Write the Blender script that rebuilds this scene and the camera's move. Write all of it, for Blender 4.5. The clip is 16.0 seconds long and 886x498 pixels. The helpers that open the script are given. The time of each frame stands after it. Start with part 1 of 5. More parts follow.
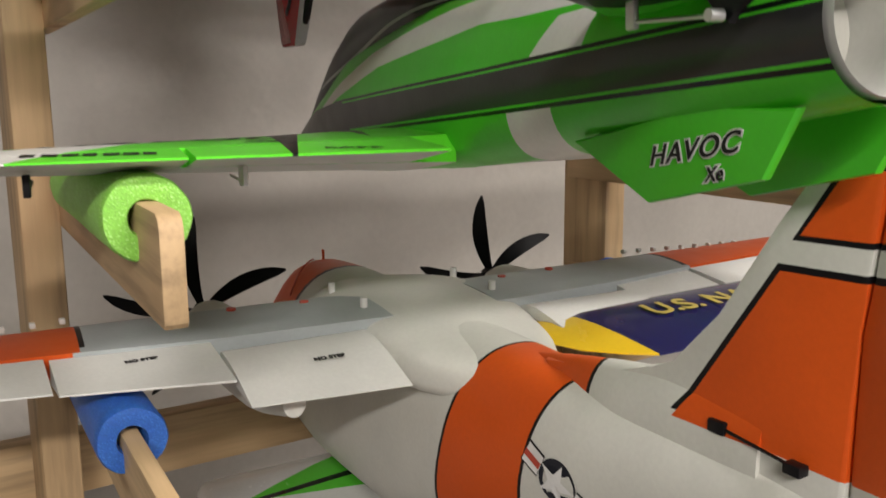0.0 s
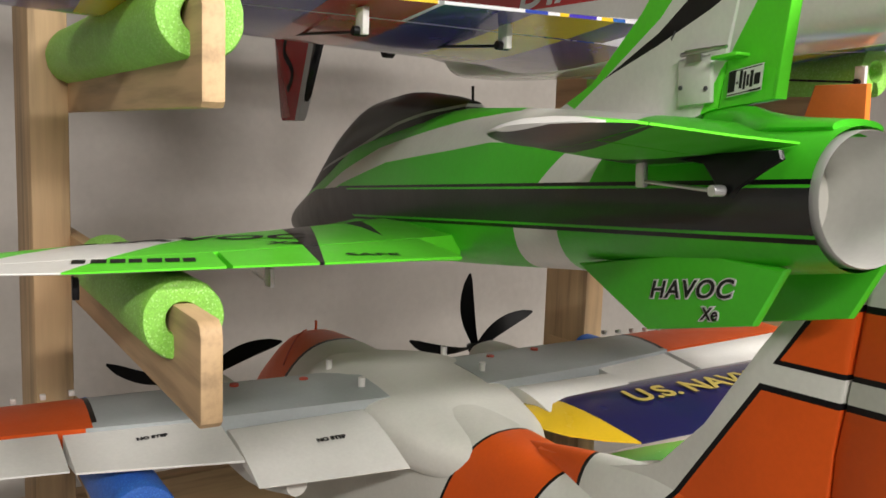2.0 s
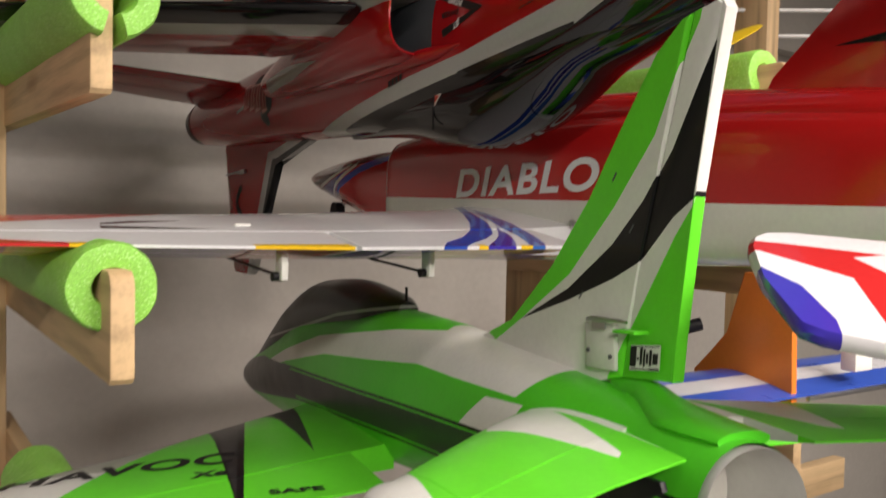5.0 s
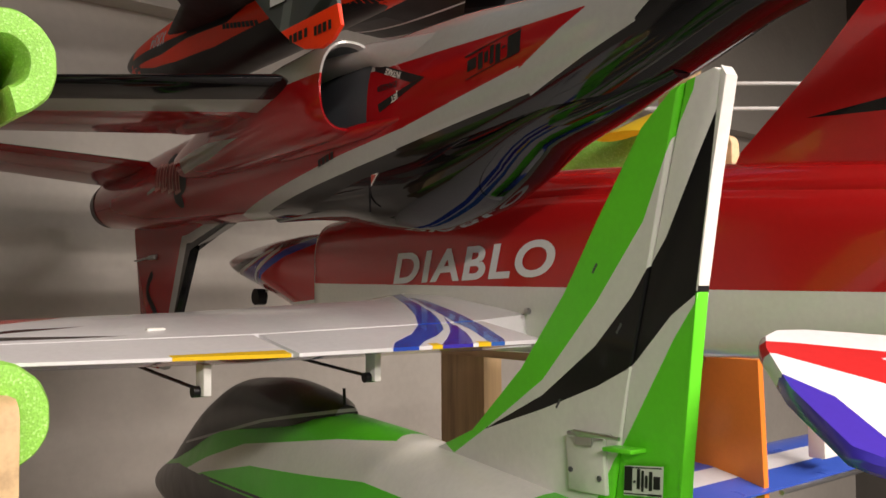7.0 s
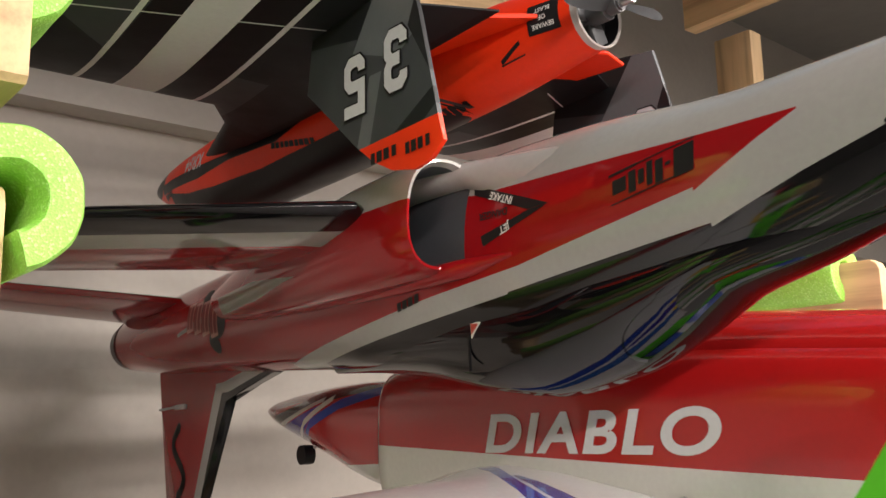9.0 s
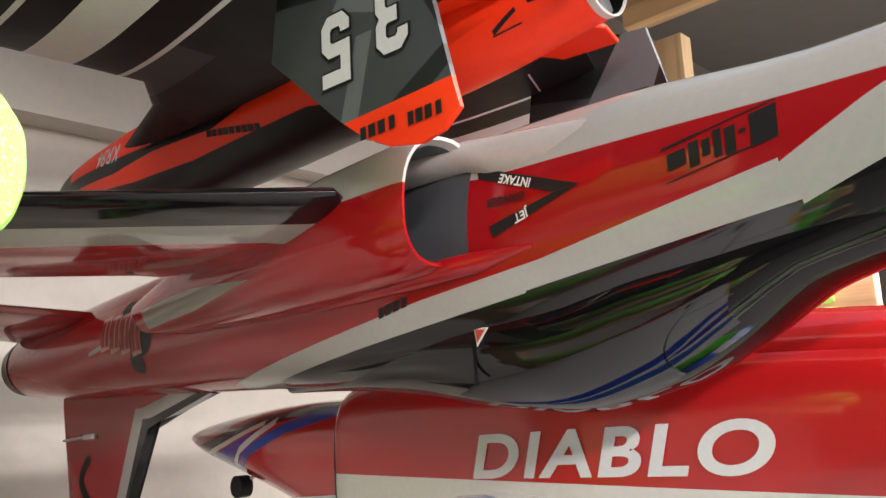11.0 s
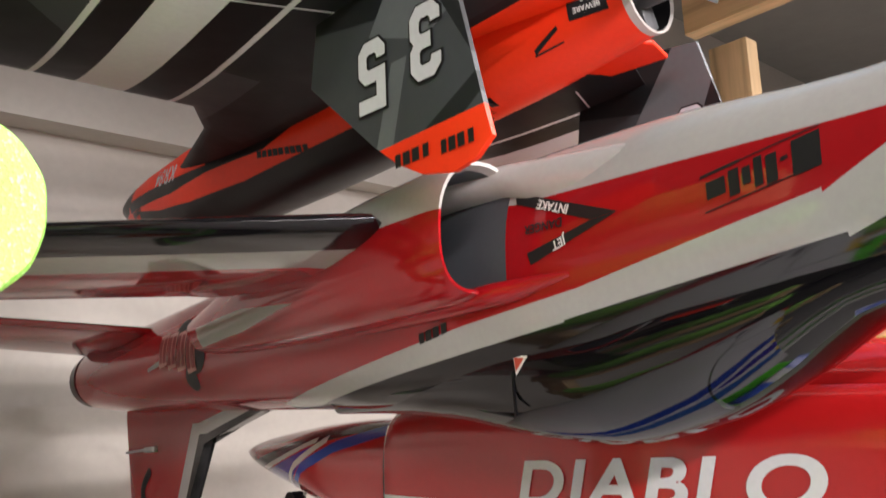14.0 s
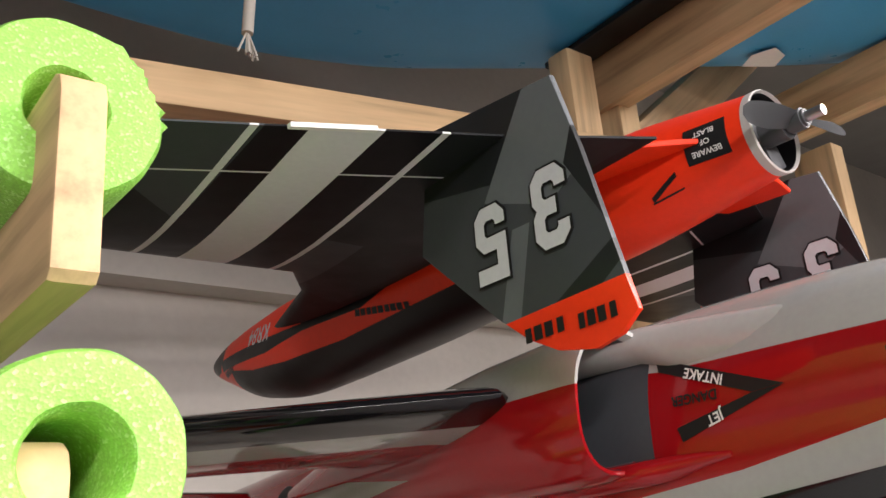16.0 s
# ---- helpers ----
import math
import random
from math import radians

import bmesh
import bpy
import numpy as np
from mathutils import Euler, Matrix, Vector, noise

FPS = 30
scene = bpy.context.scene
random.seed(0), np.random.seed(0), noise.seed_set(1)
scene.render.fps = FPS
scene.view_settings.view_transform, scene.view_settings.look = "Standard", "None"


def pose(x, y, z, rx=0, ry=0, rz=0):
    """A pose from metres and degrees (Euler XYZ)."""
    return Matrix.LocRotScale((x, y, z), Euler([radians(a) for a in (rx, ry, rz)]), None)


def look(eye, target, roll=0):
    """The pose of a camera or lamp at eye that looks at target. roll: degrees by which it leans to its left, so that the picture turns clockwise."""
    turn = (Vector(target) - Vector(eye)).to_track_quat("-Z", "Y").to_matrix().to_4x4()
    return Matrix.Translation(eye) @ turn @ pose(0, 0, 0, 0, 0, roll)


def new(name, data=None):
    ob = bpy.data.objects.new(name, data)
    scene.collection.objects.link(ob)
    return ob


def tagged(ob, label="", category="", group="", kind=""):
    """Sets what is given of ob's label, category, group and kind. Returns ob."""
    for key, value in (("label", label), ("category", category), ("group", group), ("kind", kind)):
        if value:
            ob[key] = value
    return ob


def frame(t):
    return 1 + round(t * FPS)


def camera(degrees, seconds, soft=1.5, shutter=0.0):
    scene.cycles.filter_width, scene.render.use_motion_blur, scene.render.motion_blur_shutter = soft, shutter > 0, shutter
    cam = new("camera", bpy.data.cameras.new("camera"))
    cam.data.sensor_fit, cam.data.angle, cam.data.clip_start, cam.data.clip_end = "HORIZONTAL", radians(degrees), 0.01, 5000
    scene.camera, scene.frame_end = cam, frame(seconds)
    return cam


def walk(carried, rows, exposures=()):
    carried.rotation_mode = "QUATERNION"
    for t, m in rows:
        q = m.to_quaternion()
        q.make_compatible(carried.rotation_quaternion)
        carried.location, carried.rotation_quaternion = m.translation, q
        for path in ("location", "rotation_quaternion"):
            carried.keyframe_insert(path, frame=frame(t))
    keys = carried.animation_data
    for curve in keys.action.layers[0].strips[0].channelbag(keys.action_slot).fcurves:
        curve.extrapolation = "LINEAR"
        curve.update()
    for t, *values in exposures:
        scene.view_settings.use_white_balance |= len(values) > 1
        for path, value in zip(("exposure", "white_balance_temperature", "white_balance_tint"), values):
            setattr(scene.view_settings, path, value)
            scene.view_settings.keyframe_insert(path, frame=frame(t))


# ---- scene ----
from mathutils.bvhtree import BVHTree

cam = camera(53.7, 16.0, 1.5, 0.4)
PATH = [
    (0, (0.0128, 0.0096, 1.3712), (0.8672, 1.332, 1.0864), -0.4),
    (0.5, (-0.004, -0.0088, 1.4008), (0.8264, 1.3368, 1.1552), -0.2),
    (1, (-0.0112, -0.0304, 1.4168), (0.8256, 1.3184, 1.2152), 0.1),
    (1.5, (-0.0208, -0.0328, 1.4336), (0.8672, 1.2872, 1.2616), 1.5),
    (2, (-0.0456, -0.0112, 1.4296), (0.8648, 1.2888, 1.2256), 2.0),
    (2.5, (-0.0504, -0.0032, 1.4336), (0.8504, 1.2944, 1.1824), 1.1),
    (3, (-0.048, -0.0056, 1.4416), (0.8176, 1.3064, 1.1432), 1.1),
    (3.5, (-0.0464, -0.0136, 1.456), (0.7832, 1.3168, 1.1376), 2.1),
    (4, (-0.0464, -0.0272, 1.4984), (0.7928, 1.3032, 1.2032), 1.8),
    (4.5, (-0.0336, -0.0576, 1.5368), (0.8456, 1.2616, 1.32), 1.3),
    (5, (-0.0056, -0.0328, 1.5664), (0.9384, 1.2576, 1.4984), 1.2),
    (7.5, (0.0448, 0.08, 1.5952), (1.1072, 1.2728, 1.6904), -0.9),
    (8, (0.0688, 0.1168, 1.6168), (1.0424, 1.372, 1.8048), 0.3),
    (10.3, (0.0976, 0.352, 1.6464), (1.232, 1.4384, 1.9528), -3.7),
    (10.5, (0.1064, 0.3536, 1.6504), (1.2432, 1.4424, 1.936), -3.9),
    (11, (0.1, 0.3656, 1.6392), (1.2712, 1.416, 1.9304), -3.0),
    (11.5, (0.1248, 0.356, 1.6504), (1.2704, 1.452, 1.8704), -3.9),
    (12, (0.124, 0.3536, 1.6432), (1.292, 1.4208, 1.8792), -4.5),
    (12.5, (0.1128, 0.3528, 1.6464), (1.2352, 1.4672, 1.8904), -4.7),
    (13, (0.1184, 0.3616, 1.6568), (1.1912, 1.5232, 1.9024), -3.6),
    (13.5, (0.116, 0.3528, 1.6456), (1.2008, 1.4992, 1.9096), -3.1),
    (14, (0.1184, 0.3536, 1.6544), (1.2, 1.4928, 1.9584), -2.4),
    (14.5, (0.0968, 0.3536, 1.68), (1.1528, 1.4936, 2.0624), -3.0),
    (15, (0.0808, 0.3656, 1.684), (1.072, 1.5392, 2.1336), -3.5),
    (15.5, (0.0928, 0.3832, 1.6984), (1.0632, 1.56, 2.1824), -4.6),
    (16, (0.1104, 0.3984, 1.7032), (1.0776, 1.5664, 2.212), -4.9),
]
EXPOSURES = [(0.0, -0.48, 6500, 11), (3.5, -0.50, 6400, 11), (5.0, -0.78, 6800, 14), (8.0, -0.50, 6950, 16), (10.5, 0.62, 6400, 14), (13.5, 0.65, 6400, 15), (14.5, 0.35, 6350, 18), (16.0, 0.08, 6350, 16)]
walk(cam, [(t, look(eye, target, roll)) for t, eye, target, roll in PATH], EXPOSURES)

# ---- light ----
world = bpy.data.worlds.new("world")
scene.world = world
world.use_nodes = True
world.node_tree.nodes["Background"].inputs[0].default_value = (1.0, 0.93, 0.85, 1)
world.node_tree.nodes["Background"].inputs[1].default_value = 0.015


def lamp(name, loc, target, energy, sx, sy, color):
    data = bpy.data.lights.new(name, "AREA")
    data.shape, data.size, data.size_y, data.energy, data.color = "RECTANGLE", sx, sy, energy, color
    ob = new(name, data)
    ob.matrix_world = look(loc, target)
    return ob


LAMP_TINT = (1.0, 0.94, 0.885)
# unseen lamps placed to fit brightness; last two only brighten wing tops and right wall
for place, watts in (((0.95, -2.55, 2.62), 105), ((0.95, -0.85, 2.32), 112), ((-1.15, -1.9, 2.62), 190), ((1.65, -0.15, 2.62), 37), ((0.0, -0.15, 2.90), 8), ((2.7, -0.5, 2.80), 38)):
    lamp("unseen_overhead_lamp", place, (place[0], place[1] + 0.001, 0.0), watts, 1.2, 0.18, LAMP_TINT)


# ---- materials ----
class Tree:
    """A small helper round one material's nodes."""

    def __init__(self, name):
        self.m = bpy.data.materials.new(name)
        self.m.use_nodes = True
        self.n, self.l = self.m.node_tree.nodes, self.m.node_tree.links
        self.b = self.n["Principled BSDF"]
        self.co = self.n.new("ShaderNodeTexCoord").outputs["Object"]

    def put(self, socket, v):
        if isinstance(v, bpy.types.NodeSocket):
            self.l.new(v, socket)
        else:
            socket.default_value = v

    def math(self, op, a, b=0.0):
        k = self.n.new("ShaderNodeMath")
        k.operation = op
        self.put(k.inputs[0], a), self.put(k.inputs[1], b)
        return k.outputs[0]

    def dot(self, vec):
        k = self.n.new("ShaderNodeVectorMath")
        k.operation = "DOT_PRODUCT"
        self.l.new(self.co, k.inputs[0])
        k.inputs[1].default_value = vec
        return k.outputs["Value"]

    def noise(self, scale, detail=3.0, stretch=(1, 1, 1), rough=0.55):
        mp = self.n.new("ShaderNodeMapping")
        self.l.new(self.co, mp.inputs[0])
        mp.inputs["Scale"].default_value = stretch
        k = self.n.new("ShaderNodeTexNoise")
        self.l.new(mp.outputs[0], k.inputs["Vector"])
        k.inputs["Scale"].default_value, k.inputs["Detail"].default_value, k.inputs["Roughness"].default_value = scale, detail, rough
        return k.outputs[0]

    def mix(self, f, a, b, mode="MIX"):
        k = self.n.new("ShaderNodeMix")
        k.data_type, k.blend_type = "RGBA", mode
        self.put(k.inputs["Factor"], f)
        self.put(k.inputs["A"], a if isinstance(a, bpy.types.NodeSocket) else (*a, 1))
        self.put(k.inputs["B"], b if isinstance(b, bpy.types.NodeSocket) else (*b, 1))
        return k.outputs["Result"]

    def ramp(self, f, stops):
        k = self.n.new("ShaderNodeValToRGB")
        self.l.new(f, k.inputs[0])
        e = k.color_ramp.elements
        while len(e) < len(stops):
            e.new(0.5)
        for i, (p, c) in enumerate(stops):
            e[i].position, e[i].color = p, (*c, 1)
        return k.outputs[0]

    def bump(self, h, strength, dist=0.001):
        k = self.n.new("ShaderNodeBump")
        k.inputs["Strength"].default_value, k.inputs["Distance"].default_value = strength, dist
        self.l.new(h, k.inputs["Height"])
        self.l.new(k.outputs[0], self.b.inputs["Normal"])

    def poly(self, plane, pts):
        """1 inside a convex polygon drawn on the thing's own xy, xz or yz plane."""
        i, j = ("xyz".index(a) for a in plane)
        cx, cy = sum(p[0] for p in pts) / len(pts), sum(p[1] for p in pts) / len(pts)
        out = None
        for (ax, ay), (bx, by) in zip(pts, pts[1:] + pts[:1]):
            nx, ny = by - ay, ax - bx
            if nx * (cx - ax) + ny * (cy - ay) < 0:
                nx, ny = -nx, -ny
            vec = [0, 0, 0]
            vec[i], vec[j] = nx, ny
            g = self.math("GREATER_THAN", self.dot(vec), nx * ax + ny * ay)
            out = g if out is None else self.math("MULTIPLY", out, g)
        return out


def paint(name, base, layers=(), rough=0.3, coat=0.0, metallic=0.0, foam=0.0, dirt=0.12, shine=None):
    """A painted or moulded skin: base colour, painted fields (plane, polygon, colour), faint soiling and relief."""
    t = Tree(name)
    c = t.mix(0.0, base, base)
    for plane, pts, col in layers:
        c = t.mix(t.poly(plane, pts), c, col)
    v = t.ramp(t.noise(9, 4), [(0.3, (1 - dirt,) * 3), (0.7, (1.0,) * 3)])
    c = t.mix(1.0, c, v, "MULTIPLY")
    fine = t.ramp(t.noise(220, 2), [(0.3, (0.95,) * 3), (0.7, (1.0,) * 3)])
    c = t.mix(1.0, c, fine, "MULTIPLY")
    t.put(t.b.inputs["Base Color"], c)
    r = t.math("ADD", t.math("MULTIPLY", t.noise(30, 4), 0.5 * rough), 0.75 * rough)
    t.put(t.b.inputs["Roughness"], r)
    t.b.inputs["Metallic"].default_value = metallic
    t.b.inputs["Specular IOR Level"].default_value = (0.5 if rough < 0.3 or metallic else 0.25) if shine is None else shine
    t.b.inputs["Coat Weight"].default_value, t.b.inputs["Coat Roughness"].default_value = coat, 0.04
    if foam:
        k = t.n.new("ShaderNodeTexVoronoi")
        t.l.new(t.co, k.inputs["Vector"])
        k.inputs["Scale"].default_value = 260
        t.bump(k.outputs[0], foam, 0.0008)
    else:
        t.bump(t.noise(14, 2), 0.02 if rough < 0.3 else 0.05, 0.004)
    return t.m


def wood(name, axis=1, base=(0.64, 0.46, 0.26)):
    t = Tree(name)
    st = [26, 26, 26]
    st[axis] = 1.6
    g = t.noise(1.6, 5, st, 0.6)
    lo = tuple(v * 0.62 for v in base)
    c = t.ramp(g, [(0.32, lo), (0.5, base), (0.72, tuple(min(1, v * 1.2) for v in base))])
    kn = t.n.new("ShaderNodeTexVoronoi")
    mp = t.n.new("ShaderNodeMapping")
    ss = [9, 9, 9]
    ss[axis] = 3.4
    mp.inputs["Scale"].default_value = ss
    mp.inputs["Location"].default_value = (0.37, 0.61, 0.2)
    t.l.new(t.co, mp.inputs[0]), t.l.new(mp.outputs[0], kn.inputs["Vector"])
    kn.inputs["Scale"].default_value = 1.0
    k = t.ramp(kn.outputs["Distance"], [(0.05, (0.28, 0.17, 0.09)), (0.085, (0.62, 0.5, 0.38)), (0.16, (1, 1, 1))])
    c = t.mix(0.85, c, k, "MULTIPLY")
    stain = t.ramp(t.noise(5, 3), [(0.3, (0.84, 0.8, 0.76)), (0.65, (1, 1, 1))])
    c = t.mix(1.0, c, stain, "MULTIPLY")
    info = t.n.new("ShaderNodeObjectInfo")
    tone = t.ramp(info.outputs["Random"], [(0, (0.86, 0.84, 0.82)), (1, (1.06, 1.04, 1.0))])
    c = t.mix(1.0, c, tone, "MULTIPLY")
    t.put(t.b.inputs["Base Color"], c)
    t.b.inputs["Roughness"].default_value = 0.62
    t.bump(g, 0.35, 0.0012)
    return t.m


def foam(name, base, lit):
    """Extruded foam tube: soft cells, the brightest painted as tiny glints of light."""
    t = Tree(name)
    k = t.n.new("ShaderNodeTexVoronoi")
    t.l.new(t.co, k.inputs["Vector"])
    k.inputs["Scale"].default_value = 800
    cells = t.ramp(k.outputs["Color"], [(0.0, tuple(v * 0.78 for v in base)), (0.7, base), (1.0, tuple(0.3 * a + 0.7 * b for a, b in zip(base, lit)))])
    big = t.ramp(t.noise(24, 4), [(0.3, tuple(v * 0.86 for v in (1, 1, 1))), (0.7, (1, 1, 1))])
    t.put(t.b.inputs["Base Color"], t.mix(1.0, cells, big, "MULTIPLY"))
    t.b.inputs["Roughness"].default_value = 0.55
    t.b.inputs["Subsurface Weight"].default_value = 0.25
    t.b.inputs["Subsurface Radius"].default_value = (0.012, 0.016, 0.006)
    t.bump(t.math("ADD", k.outputs["Distance"], t.noise(150, 3)), 0.35, 0.0007)
    return t.m


def plain(name, col, rough=0.5, metallic=0.0, coat=0.0):
    return paint(name, col, (), rough, coat, metallic, 0.0, 0.08)


BLACK = (0.006, 0.006, 0.007)
WHITE = (0.78, 0.78, 0.74)
M_wood_y, M_wood_z, M_wood_x = wood("pine_along_y", 1), wood("pine_along_z", 2), wood("pine_along_x", 0)
M_green_foam = foam("lime_foam", (0.31, 0.73, 0.10), (0.68, 0.98, 0.45))
M_blue_foam = foam("blue_foam", (0.035, 0.16, 0.62), (0.09, 0.32, 0.85))
M_black = plain("black_plastic", BLACK, 0.4)
M_ink = plain("black_vinyl", (0.015, 0.015, 0.016), 0.45)
M_white_vinyl = plain("white_vinyl", (0.80, 0.80, 0.78), 0.4)
M_grey_vinyl = plain("grey_vinyl", (0.55, 0.57, 0.60), 0.4)
M_white = plain("white_plastic", WHITE, 0.4)
M_metal = plain("steel_wire", (0.55, 0.55, 0.56), 0.3, 1.0)
M_alu = plain("brushed_aluminium", (0.72, 0.72, 0.72), 0.42, 0.8)
M_gun = plain("dark_grey_plastic", (0.09, 0.095, 0.10), 0.45)
M_red_dot = plain("red_vinyl", (0.5, 0.08, 0.05), 0.5)
M_yellow = plain("yellow_film", (0.82, 0.55, 0.02), 0.3, 0, 0.4)
M_yellow_ink = plain("yellow_vinyl", (0.50, 0.40, 0.09), 0.4)
M_orange_ply = plain("orange_film", (0.72, 0.20, 0.03), 0.4, 0, 0.2)
M_pale_figure = plain("pale_grey_vinyl", (0.62, 0.64, 0.68), 0.4)


# ---- mesh helpers ----
def part(name, bm, material, parent=None, label="", smooth=True):
    me = bpy.data.meshes.new(name)
    bmesh.ops.recalc_face_normals(bm, faces=bm.faces[:])
    for f in bm.faces:
        f.smooth = smooth
    bm.to_mesh(me)
    bm.free()
    for m in material if isinstance(material, (list, tuple)) else [material]:
        me.materials.append(m)
    if smooth:
        me.set_sharp_from_angle(angle=radians(38))
    ob = new(name, me)
    if parent:
        ob.parent = parent
    return tagged(ob, label)


def thing(name, m, label, category, group="", kind=""):
    ob = new(name)
    ob.empty_display_size = 0.05
    ob.matrix_world = m
    return tagged(ob, label, category, group, kind)


def box(bm, x0, x1, y0, y1, z0, z1, bev=0.002, m=None):
    r = bmesh.ops.create_cube(bm, size=1)
    vs = r["verts"]
    bmesh.ops.transform(bm, verts=vs, matrix=Matrix.Translation(((x0 + x1) / 2, (y0 + y1) / 2, (z0 + z1) / 2)) @ Matrix.Diagonal((x1 - x0, y1 - y0, z1 - z0, 1)))
    if bev:
        es = list({e for v in vs for e in v.link_edges})
        r = bmesh.ops.bevel(bm, geom=es, offset=bev, segments=2, affect="EDGES", profile=0.5)
        vs = list({v for f in r["faces"] for v in f.verts} | {v for v in vs if v.is_valid})
    if m is not None:
        bmesh.ops.transform(bm, verts=vs, matrix=m)
    return vs


def rod(bm, a, b, r, n=12, r2=None):
    a, b = Vector(a), Vector(b)
    d = b - a
    m = Matrix.Translation((a + b) / 2) @ d.to_track_quat("Z", "Y").to_matrix().to_4x4()
    return bmesh.ops.create_cone(bm, cap_ends=True, segments=n, radius1=r, radius2=r if r2 is None else r2, depth=d.length, matrix=m)["verts"]


def spline(xs, ys, x):
    """Smooth curve through given stations (cubic Hermite, no overshoot)."""
    i = max(0, min(len(xs) - 2, int(np.searchsorted(xs, x, "right")) - 1))

    def slope(k):
        if k == 0 or k == len(xs) - 1:
            k0 = 0 if k == 0 else len(xs) - 2
            return (ys[k0 + 1] - ys[k0]) / (xs[k0 + 1] - xs[k0])
        a, b = (ys[k] - ys[k - 1]) / (xs[k] - xs[k - 1]), (ys[k + 1] - ys[k]) / (xs[k + 1] - xs[k])
        return 0 if a * b <= 0 else 2 * a * b / (a + b)

    h = xs[i + 1] - xs[i]
    u = (x - xs[i]) / h
    return ((1 + 2 * u) * (1 - u) ** 2 * ys[i] + u * (1 - u) ** 2 * h * slope(i) + u * u * (3 - 2 * u) * ys[i + 1] + u * u * (u - 1) * h * slope(i + 1))


def body(rings, n=36, steps=48, caps=(True, True)):
    """A moulded hull along y. Ring: y, half width, top, bottom, squareness, sideways shift."""
    bm = bmesh.new()
    rings = sorted([(*r, 2.0, 0.0)[:6] if len(r) == 4 else (*r, 0.0)[:6] for r in rings])
    ys = [r[0] for r in rings]
    cols = [[r[k] for r in rings] for k in range(1, 6)]
    stations = sorted(set(ys) | {ys[0] + (ys[-1] - ys[0]) * k / steps for k in range(steps + 1)})
    loops = []
    for y in stations:
        w, top, bot, pw, cx = (spline(ys, c, y) for c in cols)
        mid = (top + bot) / 2
        half = max((top - bot) / 2, 1e-4)
        loop = []
        for k in range(n):
            a = 2 * math.pi * k / n
            c, s = math.cos(a), math.sin(a)
            loop.append(bm.verts.new((cx + max(w, 1e-4) * math.copysign(abs(c) ** (2 / pw), c), y, mid + half * math.copysign(abs(s) ** (2 / pw), s))))
        loops.append(loop)
    for a, b in zip(loops, loops[1:]):
        for k in range(n):
            bm.faces.new((a[k], a[(k + 1) % n], b[(k + 1) % n], b[k]))
    for on, loop in zip(caps, (loops[0], loops[-1])):
        if on:
            bm.faces.new(loop)
    return bm


FOIL = [(0.0, 0.0), (0.012, 0.2), (0.05, 0.42), (0.12, 0.68), (0.22, 0.9), (0.33, 1.0), (0.5, 0.9), (0.7, 0.62), (0.86, 0.32), (1.0, 0.05)]


def foil(sections, f0=0.0, f1=1.0, flat=0.45):
    """A wing panel. Section: x, leading y, trailing y, z, thickness; only from chord f0 to f1. Lower faces get material 1."""
    bm = bmesh.new()

    def height(f):
        return float(np.interp(f, [p[0] for p in FOIL], [p[1] for p in FOIL]))

    fs = sorted({f0, f1} | {p[0] for p in FOIL if f0 < p[0] < f1})
    loops = []
    for x, le, te, z, th in sections:
        up = [bm.verts.new((x, le + (te - le) * f, z + th * (1 - flat) * height(f) + 0.0002)) for f in fs]
        lo = [bm.verts.new((x, le + (te - le) * f, z - th * flat * height(f) - 0.0002)) for f in reversed(fs)]
        loops.append(up + lo)
    k = len(fs)
    n = 2 * k
    for a, b in zip(loops, loops[1:]):
        for i in range(n):
            f = bm.faces.new((a[i], a[(i + 1) % n], b[(i + 1) % n], b[i]))
            f.material_index = 1 if k <= i < n - 1 else 0
    bm.faces.new(loops[0]), bm.faces.new(loops[-1])
    return bm


def rounded(sections, tip_dx, k=4, thin=0.35):
    """Adds a rounded end beyond the last section."""
    x, le, te, z, th = sections[-1]
    out = list(sections)
    mid = le * 0.45 + te * 0.55
    for i in range(1, k + 1):
        u = i / k
        s = math.sqrt(max(0.0, 1 - (u * 0.985) ** 2))
        out.append((x + tip_dx * u, mid + (le - mid) * (0.25 + 0.75 * s), mid + (te - mid) * (0.4 + 0.6 * s), z, th * (thin + (1 - thin) * s) * max(s, 0.3)))
    return out


def plate(pts, th, x=0.0, bev=0.003, tilt=0.0):
    """An upright plate drawn in y and z. tilt: sideways metres per metre of y."""
    bm = bmesh.new()
    a = [bm.verts.new((x - th / 2 + tilt * y, y, z)) for y, z in pts]
    b = [bm.verts.new((x + th / 2 + tilt * y, y, z)) for y, z in pts]
    n = len(pts)
    bm.faces.new(a), bm.faces.new(b[::-1])
    for i in range(n):
        bm.faces.new((a[i], b[i], b[(i + 1) % n], a[(i + 1) % n]))
    if bev:
        es = [e for e in bm.edges if (e.verts[0] in a and e.verts[1] in a) or (e.verts[0] in b and e.verts[1] in b)]
        bmesh.ops.bevel(bm, geom=es, offset=bev, segments=2, affect="EDGES", profile=0.6)
    return bm


def sheet(pts, z0, z1, bev=0.002):
    """A level plate drawn in x and y."""
    bm = bmesh.new()
    a = [bm.verts.new((x, y, z0)) for x, y in pts]
    b = [bm.verts.new((x, y, z1)) for x, y in pts]
    n = len(pts)
    bm.faces.new(a), bm.faces.new(b[::-1])
    for i in range(n):
        bm.faces.new((a[i], b[i], b[(i + 1) % n], a[(i + 1) % n]))
    if bev:
        bmesh.ops.bevel(bm, geom=bm.edges[:], offset=bev, segments=1, affect="EDGES")
    return bm


